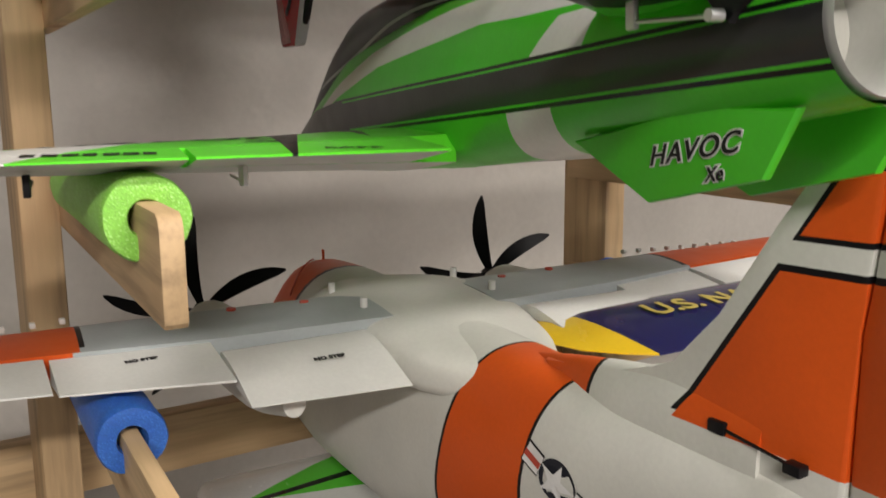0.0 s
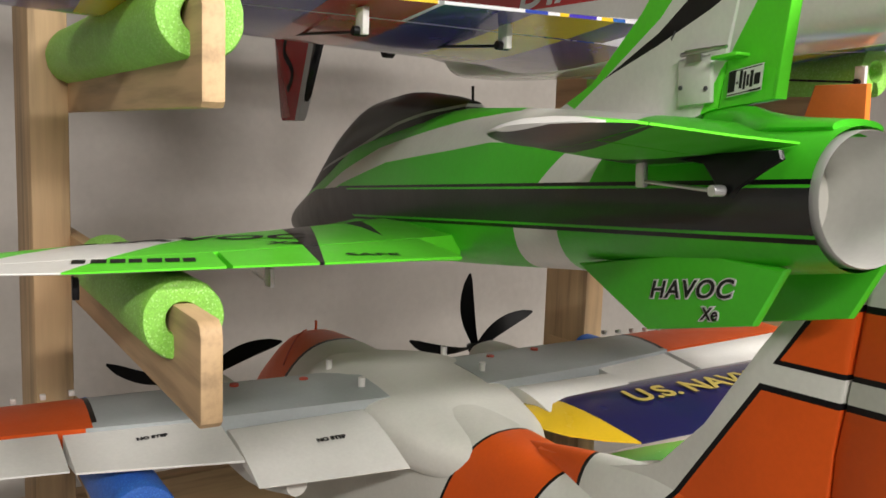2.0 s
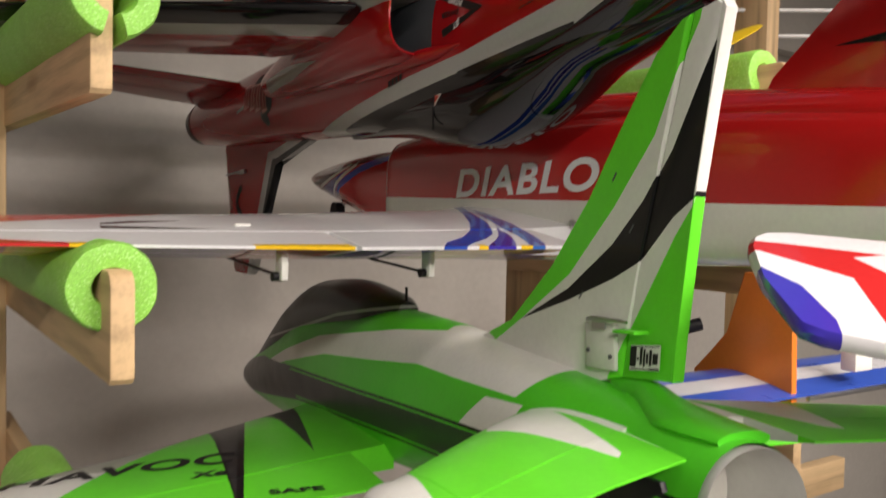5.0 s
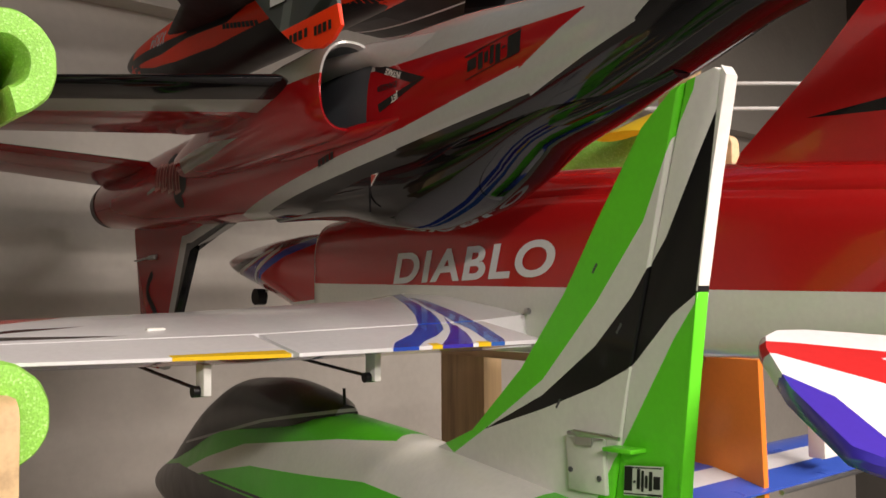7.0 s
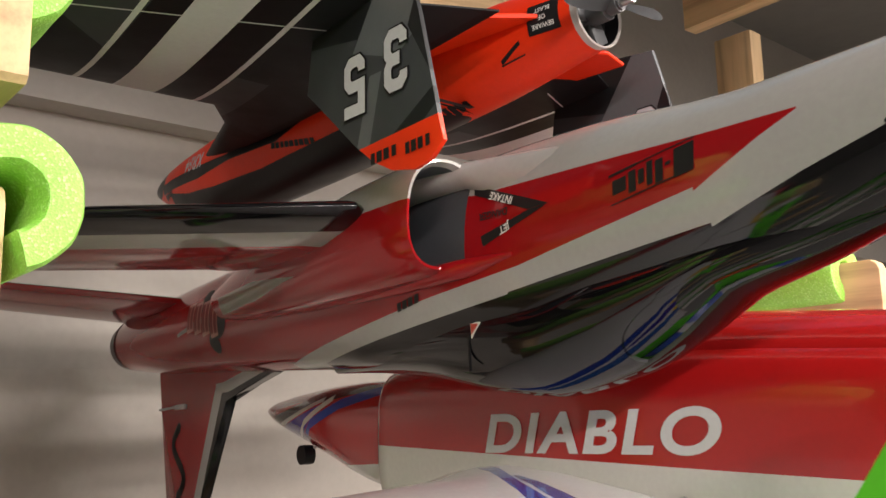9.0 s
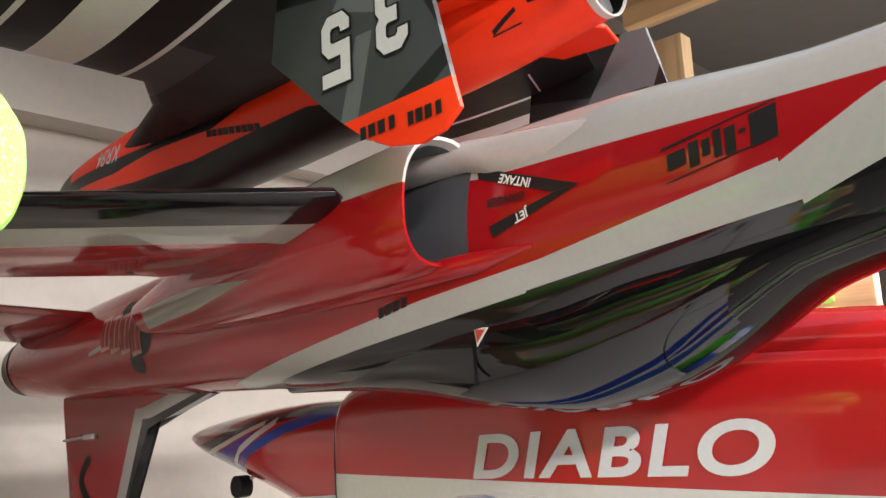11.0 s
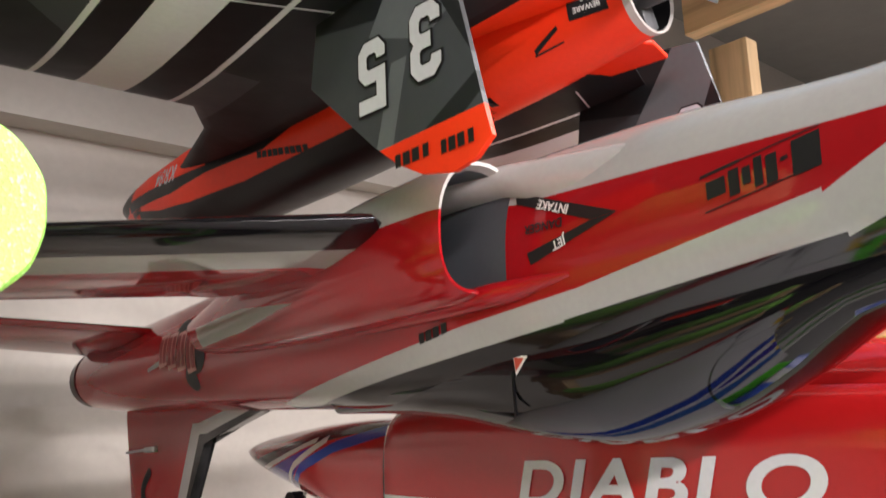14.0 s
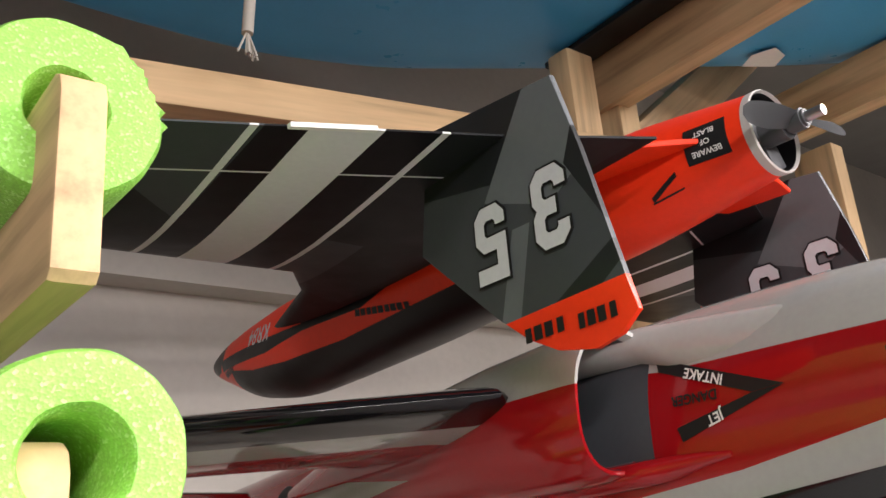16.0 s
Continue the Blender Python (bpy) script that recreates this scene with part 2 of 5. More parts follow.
def side_frame(y, z, x, turn=0.0, upside=False):
    """Lettering frame on a left flank: reads along -y; upside turns it half round."""
    m = Matrix(((0, 0, -1, x), (-1, 0, 0, y), (0, 1, 0, z), (0, 0, 0, 1)))
    return m @ pose(0, 0, 0, 0, 0, turn + (180 if upside else 0))


def lettering(name, words, parent, material, m, size, shear=0.0, label="", onto=None, thick=0.0004, bold=0.0, width=1.0, space=1.0):
    cu = bpy.data.curves.new(name, "FONT")
    cu.body, cu.size, cu.shear, cu.align_x, cu.align_y, cu.extrude, cu.offset = words, size, shear, "CENTER", "CENTER", thick, bold
    cu.resolution_u = 8
    cu.space_character = space
    ob = bpy.data.objects.new(name, cu)
    scene.collection.objects.link(ob)
    dg = bpy.context.evaluated_depsgraph_get()
    me = bpy.data.meshes.new_from_object(ob.evaluated_get(dg))
    bpy.data.objects.remove(ob)
    me.transform(m @ Matrix.Diagonal((width, 1, 1, 1)))
    return laid(name, me, parent, material, onto, label)


def laid(name, me, parent, material, onto, label):
    if onto is not None:
        tree, way = onto
        way = Vector(way)
        for v in me.vertices:
            hit = tree.ray_cast(v.co - way * 0.1, way)
            if hit[0] is not None:
                v.co = hit[0] - way * 0.0007
    me.materials.clear()
    me.materials.append(material)
    ob = new(name, me)
    ob.parent = parent
    return tagged(ob, label)


def blocks(name, count, parent, material, m, w, h, label="", shear=0.25, onto=None, gap=0.22, lift=0.0):
    """A mark drawn as a row of plain slanted bars, each a part of its own."""
    step = w / count
    bars = [(0, w)]
    if count > 1:
        bars = [(k * step, k * step + step * (1 - gap * (0.8 if k % 3 else 1.3))) for k in range(count)]
    for u0, u1 in bars:
        bm = bmesh.new()
        x0, x1 = u0 - w / 2, u1 - w / 2
        lo = [(x0 - shear * h / 2, -h / 2), (x1 - shear * h / 2, -h / 2), (x1 + shear * h / 2, h / 2), (x0 + shear * h / 2, h / 2)]
        bm.faces.new([bm.verts.new((x, y, 0.0004)) for x, y in lo])
        bmesh.ops.subdivide_edges(bm, edges=bm.edges[:], cuts=3 if count > 1 else 9, use_grid_fill=True)
        me = bpy.data.meshes.new(name)
        bm.to_mesh(me)
        bm.free()
        me.transform(m)
        laid(name, me, parent, material, onto, label).location.x = -lift


def mesh_of(polys, name):
    bm = bmesh.new()
    for pts in polys:
        bm.faces.new([bm.verts.new((x, y, 0.0004)) for x, y in pts])
    bmesh.ops.triangulate(bm, faces=bm.faces[:])
    me = bpy.data.meshes.new(name)
    bm.to_mesh(me)
    bm.free()
    return me


def wordmark(name, parent, material, m, w, h, label="", shear=0.2, onto=None, lift=0.0):
    """A maker's mark as plain shapes: one heavy block, a row of thin uneven bars, a line over and under."""
    def bar(u0, u1, v0, v1):
        pts = [(u0, v0), ((u0 + u1) / 2, v0), (u1, v0), (u1, v1), ((u0 + u1) / 2, v1), (u0, v1)]
        return [((u - 0.5) * w + shear * (v - 0.5) * h, (v - 0.5) * h) for u, v in pts]

    bars = [(0.0, 0.22, 0.14, 1.0), (0.25, 0.31, 0.42, 0.52), (0.34, 0.43, 0.22, 0.92), (0.46, 0.53, 0.14, 0.86), (0.56, 0.63, 0.26, 0.70), (0.66, 0.75, 0.18, 0.84), (0.78, 0.95, 0.24, 0.68)]
    bars += [(0.22, 0.60, 0.94, 0.98), (0.60, 0.98, 0.94, 0.98), (0.0, 0.30, 0.02, 0.06), (0.30, 0.65, 0.02, 0.06), (0.65, 1.0, 0.0, 0.08)]
    for k, b in enumerate(bars):
        me = mesh_of([bar(*b)], name)
        me.transform(m)
        laid(name, me, parent, material, onto, label if k == 0 else "").location.x = -lift


DIGITS = {
    "5": [(0, 1), (0.6, 1), (0.6, 0.8), (0.2, 0.8), (0.2, 0.6), (0.46, 0.6), (0.6, 0.46), (0.6, 0.14), (0.46, 0), (0.14, 0), (0, 0.14), (0, 0.28), (0.19, 0.28), (0.19, 0.23), (0.23, 0.19), (0.37, 0.19), (0.41, 0.23), (0.41, 0.37), (0.37, 0.41), (0, 0.41)],
    "3": [(0, 0.86), (0.14, 1), (0.46, 1), (0.6, 0.86), (0.6, 0.59), (0.53, 0.5), (0.6, 0.41), (0.6, 0.14), (0.46, 0), (0.14, 0), (0, 0.14), (0, 0.28), (0.19, 0.28), (0.19, 0.23), (0.23, 0.19), (0.37, 0.19), (0.41, 0.23), (0.41, 0.36), (0.37, 0.4), (0.19, 0.4), (0.19, 0.6), (0.37, 0.6), (0.41, 0.64), (0.41, 0.77), (0.37, 0.81), (0.23, 0.81), (0.19, 0.77), (0.19, 0.72), (0, 0.72)],
}


def block_digit(name, fig, parent, material, m, w, h, grow=0.0, label=""):
    """An angular figure with cut corners; grow widens it into its own outline."""
    pts = [Vector(((x - 0.3) * w / 0.6, (y - 0.5) * h)) for x, y in DIGITS[fig]]
    out = []
    for a, b, c in zip(pts[-1:] + pts[:-1], pts, pts[1:] + pts[:1]):
        d1, d2 = (b - a).normalized(), (c - b).normalized()
        n1, n2 = Vector((-d1.y, d1.x)), Vector((-d2.y, d2.x))
        k = (n1 + n2) / max(0.4, 1 + n1.dot(n2))
        out.append((b + k * grow)[:])
    me = mesh_of([out], name)
    me.transform(m)
    return laid(name, me, parent, material, None, label)


def surface_of(ob):

    me = ob.data
    return BVHTree.FromPolygons([v.co[:] for v in me.vertices], [p.vertices[:] for p in me.polygons])


# ---- the room ----
def wall_material():
    t = Tree("white_wall_sheet")
    n = t.noise(1.3, 5)
    c = t.ramp(n, [(0.3, (0.47, 0.44, 0.395)), (0.7, (0.57, 0.535, 0.485))])
    s = t.ramp(t.noise(60, 3), [(0.3, (0.94,) * 3), (0.7, (1,) * 3)])
    t.put(t.b.inputs["Base Color"], t.mix(1.0, c, s, "MULTIPLY"))
    t.b.inputs["Roughness"].default_value = 0.5
    t.bump(t.noise(3.5, 4), 0.5, 0.03)
    return t.m


M_wall = wall_material()
M_floor = plain("grey_concrete", (0.14, 0.137, 0.132), 0.7)
# walls added to close the room, kept dark to cut bounce and reflections
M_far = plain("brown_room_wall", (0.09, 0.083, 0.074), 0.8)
M_ceiling = plain("pale_ceiling", (0.30, 0.29, 0.27), 0.8)


def slab(name, x0, x1, y0, y1, z0, z1, mat, label, category):
    bm = bmesh.new()
    box(bm, x0, x1, y0, y1, z0, z1, 0)
    return tagged(part(name, bm, mat, None, smooth=False), label, category, kind="structure")


WALL_Y = 1.86
slab("wall_north", -2.6, 4.2, WALL_Y, WALL_Y + 0.15, 0, 1.70, M_wall, "white sheeted basement wall behind the rack", "wall")
slab("wall_north_upper", -2.6, 4.2, WALL_Y + 0.06, WALL_Y + 0.15, 1.70, 2.185, M_wall, "white upper wall set back above a ledge", "wall")
slab("wall_north_top", -2.6, 4.2, WALL_Y - 0.01, WALL_Y + 0.15, 2.185, 3.0, M_wall, "pale top wall overhanging the wall below", "wall")
slab("wall_panel", -2.6, 0.815, WALL_Y - 0.003, WALL_Y, 0, 1.69, M_wall, "white wall sheet with a vertical joint", "wall")
slab("wall_south", -2.6, 4.2, -3.0, -2.85, 0, 3.0, M_far, "plain dark brown wall added to close the room", "wall")
slab("wall_west", -2.75, -2.6, -3.0, WALL_Y + 0.15, 0, 3.0, M_far, "plain dark brown wall added to close the room", "wall")
slab("wall_east", 4.2, 4.35, -3.0, WALL_Y + 0.15, 0, 3.0, M_far, "plain dark brown wall added to close the room", "wall")
slab("floor", -2.75, 4.35, -3.0, WALL_Y + 0.15, -0.1, 0, M_floor, "grey concrete basement floor", "floor")
slab("ceiling", -2.75, 4.35, -3.0, WALL_Y + 0.15, 3.0, 3.1, M_ceiling, "pale basement ceiling", "ceiling")


# ---- the rack ----
RACK = thing("storage_rack", pose(0, 0, 0), "bare pine storage rack with board arms for model planes", "rack")


def upright(x0, x1, y0, y1, z1):
    bm = bmesh.new()
    box(bm, x0, x1, y0, y1, 0, z1, 0.003)
    return part("upright", bm, M_wood_z, RACK)


def arm(x, y_end, y_base, z, yaw=-3.0, th=0.0168, h=0.078):
    """One board; x, y_end is the middle of its free end, z its lower edge."""
    ln = y_base - y_end
    pts = [(0, 0.004), (0.004, 0), (ln, 0), (ln, h), (0.010, h), (0.003, h - 0.004), (0, h - 0.011)]
    ob = part("arm", plate(pts, th, 0, 0.0022), M_wood_y, RACK)
    ob.matrix_local = pose(x, y_end, z, 0, 0, yaw)
    return ob


def noodle(x, y0, y1, z, mat, yaw=-3.0, r=0.0325, hole=0.0130, label="", seed=0, squash=0.0, torn=0.0):
    """A slit foam tube round the top edge of an arm; z is its middle."""
    ob = thing("foam_noodle", pose(x, y0, z, 0, 0, yaw), label, "foam tube", "foam noodles")
    bm = bmesh.new()
    n, m = 72, 24
    rng = random.Random(seed)
    ph = [rng.uniform(0, 6.28) for _ in range(5)]
    slit = 0.27
    rows = []
    ln = y1 - y0

    def ring(rad, y, wob):
        out = []
        for k in range(n + 1):
            a = -math.pi / 2 + slit + (2 * math.pi - 2 * slit) * k / n
            w = 1 + wob * (0.014 * math.sin(3 * a + ph[0] + y * 9) + 0.007 * math.sin(7 * a + ph[1] - y * 23) + 0.005 * math.sin(13 * a + ph[2] + y * 51))
            if rad > 0.9 * r and y < 0.05 and 0.0 < a < 1.2:
                w += torn * rng.uniform(-0.4, 1.0)
            out.append(bm.verts.new((rad * w * math.cos(a), y, rad * w * math.sin(a) * (1 - squash))))
        return out

    rows.append(ring(hole, ln, 0.4))
    rows.append(ring(hole, 0.004, 0.4))
    rows.append(ring(hole * 1.12, 0.0, 1))
    rows.append(ring(r * 0.72, -0.0012, 1))
    rows.append(ring(r * 0.95, 0.0, 1))
    for k in range(m + 1):
        rows.append(ring(r, 0.004 + (ln - 0.004) * k / m, 1))
    for a, b in zip(rows, rows[1:]):
        for k in range(n):
            bm.faces.new((a[k], a[k + 1], b[k + 1], b[k]))
    for k in (0, n):
        outer = [row[k] for row in rows[5:]]
        bm.faces.new([rows[0][k], rows[1][k], rows[2][k], rows[3][k], rows[4][k]] + outer)
    a, b = rows[0], rows[-1]
    for k in range(n):
        bm.faces.new((a[k], a[k + 1], b[k + 1], b[k]))
    part("tube", bm, mat, ob)
    return ob


L_LIME = "lime green foam pool noodle slit over a rack arm"
upright(0.146, 0.190, 1.115, 1.215, 2.40)
upright(1.062, 1.106, 1.115, 1.225, 2.40)
upright(1.70, 1.745, 1.115, 1.20, 2.38)

# arms on the first upright, lowest first
arm(0.172, 0.575, 1.215, 0.985)
noodle(0.184, 0.80, 1.11, 1.058, M_blue_foam, label="bright blue foam pool noodle slit over a rack arm", seed=3)
arm(0.169, 0.575, 1.215, 1.2165)
noodle(0.172, 0.645, 0.94, 1.2825, M_green_foam, label=L_LIME, seed=4)
arm(0.169, 0.572, 1.215, 1.4435)
noodle(0.170, 0.600, 1.11, 1.508, M_green_foam, label=L_LIME, seed=5)
arm(0.189, 0.703, 1.215, 1.656, -1.0, 0.0180, 0.090)
noodle(0.196, 0.690, 1.11, 1.737, M_green_foam, -1.0, label=L_LIME, seed=6, r=0.0375, hole=0.0170)
arm(0.199, 0.715, 1.215, 1.804, 0.0, 0.0185, 0.088)
noodle(0.201, 0.748, 1.11, 1.891, M_green_foam, 0.0, label=L_LIME, seed=7, r=0.0420, hole=0.0165, torn=0.07)
# arms on the second upright
for z, ye, yn, mat, sd in ((0.985, 0.55, 0.62, M_blue_foam, 11), (1.2165, 0.60, 0.66, M_green_foam, 12), (1.462, 0.65, 0.60, M_green_foam, 13), (1.69, 0.62, 0.66, M_green_foam, 14)):
    xa = 1.018 if z > 1.6 else 1.035
    arm(xa, ye, 1.215, z)
    noodle(xa + 0.002, yn, 1.11, z + 0.067, mat, label="bright blue foam pool noodle slit over a rack arm" if mat is M_blue_foam else L_LIME, seed=sd)
arm(1.024, 0.30, 1.215, 2.292, th=0.036, h=0.085)
arm(1.395, 0.30, 1.09, 2.292, th=0.036, h=0.085)


def rail(x0, y0, z0, x1, y1, z1, h, th):
    a, b = Vector((x0, y0, z0)), Vector((x1, y1, z1))
    d = b - a
    yaw = math.degrees(math.atan2(d.y, d.x))
    tilt = -math.degrees(math.atan2(d.z, math.hypot(d.x, d.y)))
    bm = bmesh.new()
    box(bm, 0, d.length, -th / 2, th / 2, 0, h, 0.003)
    ob = part("rail", bm, M_wood_x, RACK)
    ob.matrix_local = Matrix.Translation(a) @ pose(0, 0, 0, 0, 0, yaw) @ pose(0, 0, 0, 0, tilt, 0)
    return ob


rail(-0.3, 1.245, 0.83, 2.3, 1.245, 0.83, 0.085, 0.036)
rail(-0.2, 1.20, 2.082, 1.05, 1.10, 2.172, 0.045, 0.036)
rail(1.12, 1.135, 2.19, 1.50, 1.135, 2.49, 0.075, 0.036)
bm = bmesh.new()
box(bm, 0.945, 0.998, 1.10, 1.138, 2.17, 2.345, 0.003)
part("cleat", bm, M_wood_z, RACK)
# thin black strip below the kayak, along the top arm
bm = bmesh.new()
box(bm, -0.030, 0.022, -0.36, 0.0, -0.010, 0.0, 0.002)
strip_ob = part("black_strip", bm, M_black, RACK, "thin black strip beside the top arm")
strip_ob.matrix_local = pose(1.022, 1.185, 2.377, 0, 0, -3)


# ---- green sport jet ----
GREEN = (0.075, 0.60, 0.025)
LIMEG = (0.12, 0.72, 0.03)
CHAR = (0.030, 0.030, 0.031)


def green_jet():
    jet = thing("model_jet", pose(0.432, 0.248, 1.3976, -4, 0, -10), "bright green white and black foam ducted-fan model jet", "model airplane", "model airplanes")
    side = [
        ("yz", [(0.36, 0.079), (0.30, 0.072), (0.17, 0.105), (0.2, 0.2), (0.45, 0.13)], WHITE),
        ("yz", [(0.915, 0.006), (0.782, 0.037), (0.783, 0.020), (0.90, -0.002)], WHITE),
        ("yz", [(0.782, 0.037), (0.658, 0.062), (0.623, 0.043), (0.783, 0.020)], WHITE),
        ("yz", [(0.658, 0.062), (0.452, 0.081), (0.458, 0.050), (0.623, 0.043)], WHITE),
        ("yz", [(0.452, 0.081), (0.28, 0.088), (0.26, 0.062), (0.346, 0.056), (0.458, 0.050)], WHITE),
        ("yz", [(0.40, 0.056), (0.30, 0.050), (0.20, 0.046), (0.17, 0.075), (0.30, 0.085)], WHITE),
        ("yz", [(0.240, 0.042), (0.284, 0.010), (0.205, 0.010), (0.186, 0.042)], WHITE),
        ("yz", [(0.322, -0.015), (0.252, -0.015), (0.280, -0.1), (0.364, -0.1)], WHITE),
        ("yz", [(-0.02, 0.0165), (-0.02, -0.0185), (0.75, -0.026), (0.80, 0.0165)], BLACK),
        ("yz", [(-0.02, 0.0136), (-0.02, -0.0154), (0.74, -0.0228), (0.80, 0.0136)], GREEN),
        ("yz", [(-0.02, 0.0118), (-0.02, -0.0134), (0.74, -0.0206), (0.80, 0.0118)], CHAR),
        ("yz", [(0.76, 0.0155), (0.74, -0.0265), (1.22, -0.07), (1.22, -0.02), (0.95, 0.012)], CHAR),
        ("yz", [(0.51, 0.104), (0.62, 0.089), (0.90, 0.043), (1.05, 0.002), (1.05, 0.2), (0.5, 0.2)], BLACK),
    ]
    m_body = paint("green_foam_fuselage", GREEN, side, 0.34, 0.15, foam=0.05)
    fus = part("fuselage", body([
        (-0.004, 0.0400, 0.0455, -0.0345, 2.0, -0.0195), (0.06, 0.0425, 0.050, -0.041, 2.0, -0.0165), (0.15, 0.0480, 0.062, -0.050, 2.05, -0.010),
        (0.30, 0.0530, 0.080, -0.058, 2.1, -0.003), (0.42, 0.0560, 0.092, -0.064, 2.1), (0.55, 0.0580, 0.100, -0.069, 2.1),
        (0.75, 0.0570, 0.090, -0.072, 2.1), (0.92, 0.0480, 0.050, -0.074, 2.05), (1.08, 0.0330, 0.008, -0.070, 2.0),
        (1.18, 0.0180, -0.020, -0.062, 2.0), (1.225, 0.0040, -0.038, -0.048, 2.0)], 48, 60, (False, True)), m_body, jet)
    skin = surface_of(fus)
    # thin mid-grey line runs along both lower edges of the canopy
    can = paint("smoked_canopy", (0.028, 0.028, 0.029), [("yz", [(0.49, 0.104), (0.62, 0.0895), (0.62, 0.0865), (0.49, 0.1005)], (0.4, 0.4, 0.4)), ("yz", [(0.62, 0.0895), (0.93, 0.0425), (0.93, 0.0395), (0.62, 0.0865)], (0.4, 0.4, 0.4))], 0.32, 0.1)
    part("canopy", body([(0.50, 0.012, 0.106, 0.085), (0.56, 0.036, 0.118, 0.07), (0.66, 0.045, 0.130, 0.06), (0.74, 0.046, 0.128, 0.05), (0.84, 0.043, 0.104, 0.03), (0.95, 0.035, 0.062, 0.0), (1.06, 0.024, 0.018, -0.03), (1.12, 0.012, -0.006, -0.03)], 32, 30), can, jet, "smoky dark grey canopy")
    bm = bmesh.new()
    rod(bm, (0, 0.505, 0.10), (0, 0.505, 0.122), 0.0016, 8)
    part("latch_pin", bm, M_black, jet)
    # exhaust nozzle
    bm = bmesh.new()
    n = 48
    loops = []
    for y, r in ((0.03, 0.0380), (-0.003, 0.0392), (-0.0070, 0.0390), (-0.0082, 0.0385), (-0.0074, 0.0379), (0.060, 0.0366)):
        loops.append([bm.verts.new((-0.0185 + r * math.cos(2 * math.pi * k / n), y, 0.0055 + r * 0.97 * math.sin(2 * math.pi * k / n))) for k in range(n)])
    for a, b in zip(loops, loops[1:]):
        for k in range(n):
            bm.faces.new((a[k], a[(k + 1) % n], b[(k + 1) % n], b[k]))
    part("exhaust_nozzle", bm, plain("pale_thrust_tube", (0.52, 0.52, 0.49), 0.35, 0.35), jet, "pale grey open exhaust tube")
    # pale disc closing the tube inside, added to make its interior look lighter
    bm = bmesh.new()
    bmesh.ops.create_circle(bm, cap_ends=True, segments=40, radius=0.0376, matrix=Matrix.Translation((-0.0185, 0.052, 0.0055)) @ pose(0, 0, 0, 90, 0, 0))
    part("tube_end_disc", bm, plain("pale_end_disc", (0.62, 0.61, 0.56), 0.6), jet)
    # wings
    stripes_l = [
        ("xy", [(-0.53, 0.29), (-0.43, 0.29), (-0.305, 0.47), (-0.365, 0.48)], (0.76, 0.76, 0.72)),
        ("xy", [(-0.365, 0.475), (-0.305, 0.465), (-0.18, 0.64), (-0.24, 0.66)], (0.45, 0.47, 0.40)),
        ("xy", [(-0.58, 0.40), (-0.47, 0.432), (-0.28, 0.555), (-0.28, 0.75), (-0.58, 0.75)], CHAR),
        ("xy", [(-0.185, 0.67), (-0.125, 0.72), (-0.226, 0.300)], BLACK),
        ("xy", [(-0.178, 0.67), (-0.135, 0.71), (-0.218, 0.360)], CHAR),
        ("xy", [(-0.11, 0.74), (-0.05, 0.80), (-0.118, 0.465)], CHAR),
    ]
    right = [("xy", [(-x, y) for x, y in pts], c) for _, pts, c in stripes_l]
    m_w = paint("green_wing_skin", LIMEG, stripes_l + right, 0.32, 0.1, foam=0.05)
    m_wu = plain("pale_wing_underside", (0.62, 0.64, 0.60), 0.45)
    for sgn, side_name in ((-1, "wing"), (1, "wing")):
        sta = [(0.035, 0.785, 0.352, -0.049, 0.050), (0.095, 0.735, 0.349, -0.049, 0.042), (0.22, 0.625, 0.332, -0.049, 0.032), (0.296, 0.562, 0.326, -0.049, 0.027), (0.40, 0.498, 0.314, -0.049, 0.021), (0.47, 0.450, 0.326, -0.049, 0.014)]

        def cutwing(x0, x1):
            xs = [a[0] for a in sta]
            return [(sgn * x, *(float(np.interp(x, xs, [a[k] for a in sta])) for k in range(1, 5))) for x in sorted({x0, x1} | {v for v in xs if x0 < v < x1})]

        sec = rounded(cutwing(0.035, 0.47), sgn * 0.045)
        w_ob = part("wing", foil(sec, 0, 0.748), [m_w, m_wu], jet)
        f_ob = part("flap", foil(cutwing(0.088, 0.292), 0.754, 1.0), [m_w, m_wu], jet)
        a_ob = part("aileron", foil(cutwing(0.297, 0.47), 0.754, 1.0), [m_w, m_wu], jet)
        if sgn < 0:
            down = (0, 0, -1)
            wing_skin, flap_skin = surface_of(w_ob), surface_of(f_ob)
            lettering("wing_lettering", "HAVOC", jet, M_ink, pose(-0.300, 0.462, 0, 0, 0, 2), 0.044, 0.3, "black slanted capitals on the wing", (wing_skin, down), 0.0, 0.0012, 1.25, 1.05)
            lettering("wing_lettering", "Xe", jet, M_ink, pose(-0.228, 0.424, 0, 0, 0, 2), 0.022, 0.3, "", (wing_skin, down), 0.0, 0.0008, 1.2)
            blocks("wing_mark", 7, jet, M_ink, pose(-0.358, 0.350, 0, 0, 0, 1), 0.092, 0.014, "small black mark on the aileron", 0.1, (surface_of(a_ob), down), 0.22)
            lettering("flap_lettering", "SAFE", jet, M_ink, pose(-0.166, 0.362, 0, 0, 0, -4), 0.014, 0.0, "", (flap_skin, down), 0.0, 0.0006, 1.5, 1.1)
    # tail planes
    stab_paint = [("xy", [(-0.26, -0.1), (-0.26, 0.06), (-0.20, 0.06), (-0.236, -0.1)], WHITE), ("xy", [(-0.045, 0.175), (-0.105, 0.14), (-0.118, 0.115), (-0.088, 0.022), (-0.080, 0.03)], WHITE), ("xy", [(-0.030, 0.19), (-0.055, 0.17), (-0.050, 0.025), (-0.045, 0.02)], WHITE)]
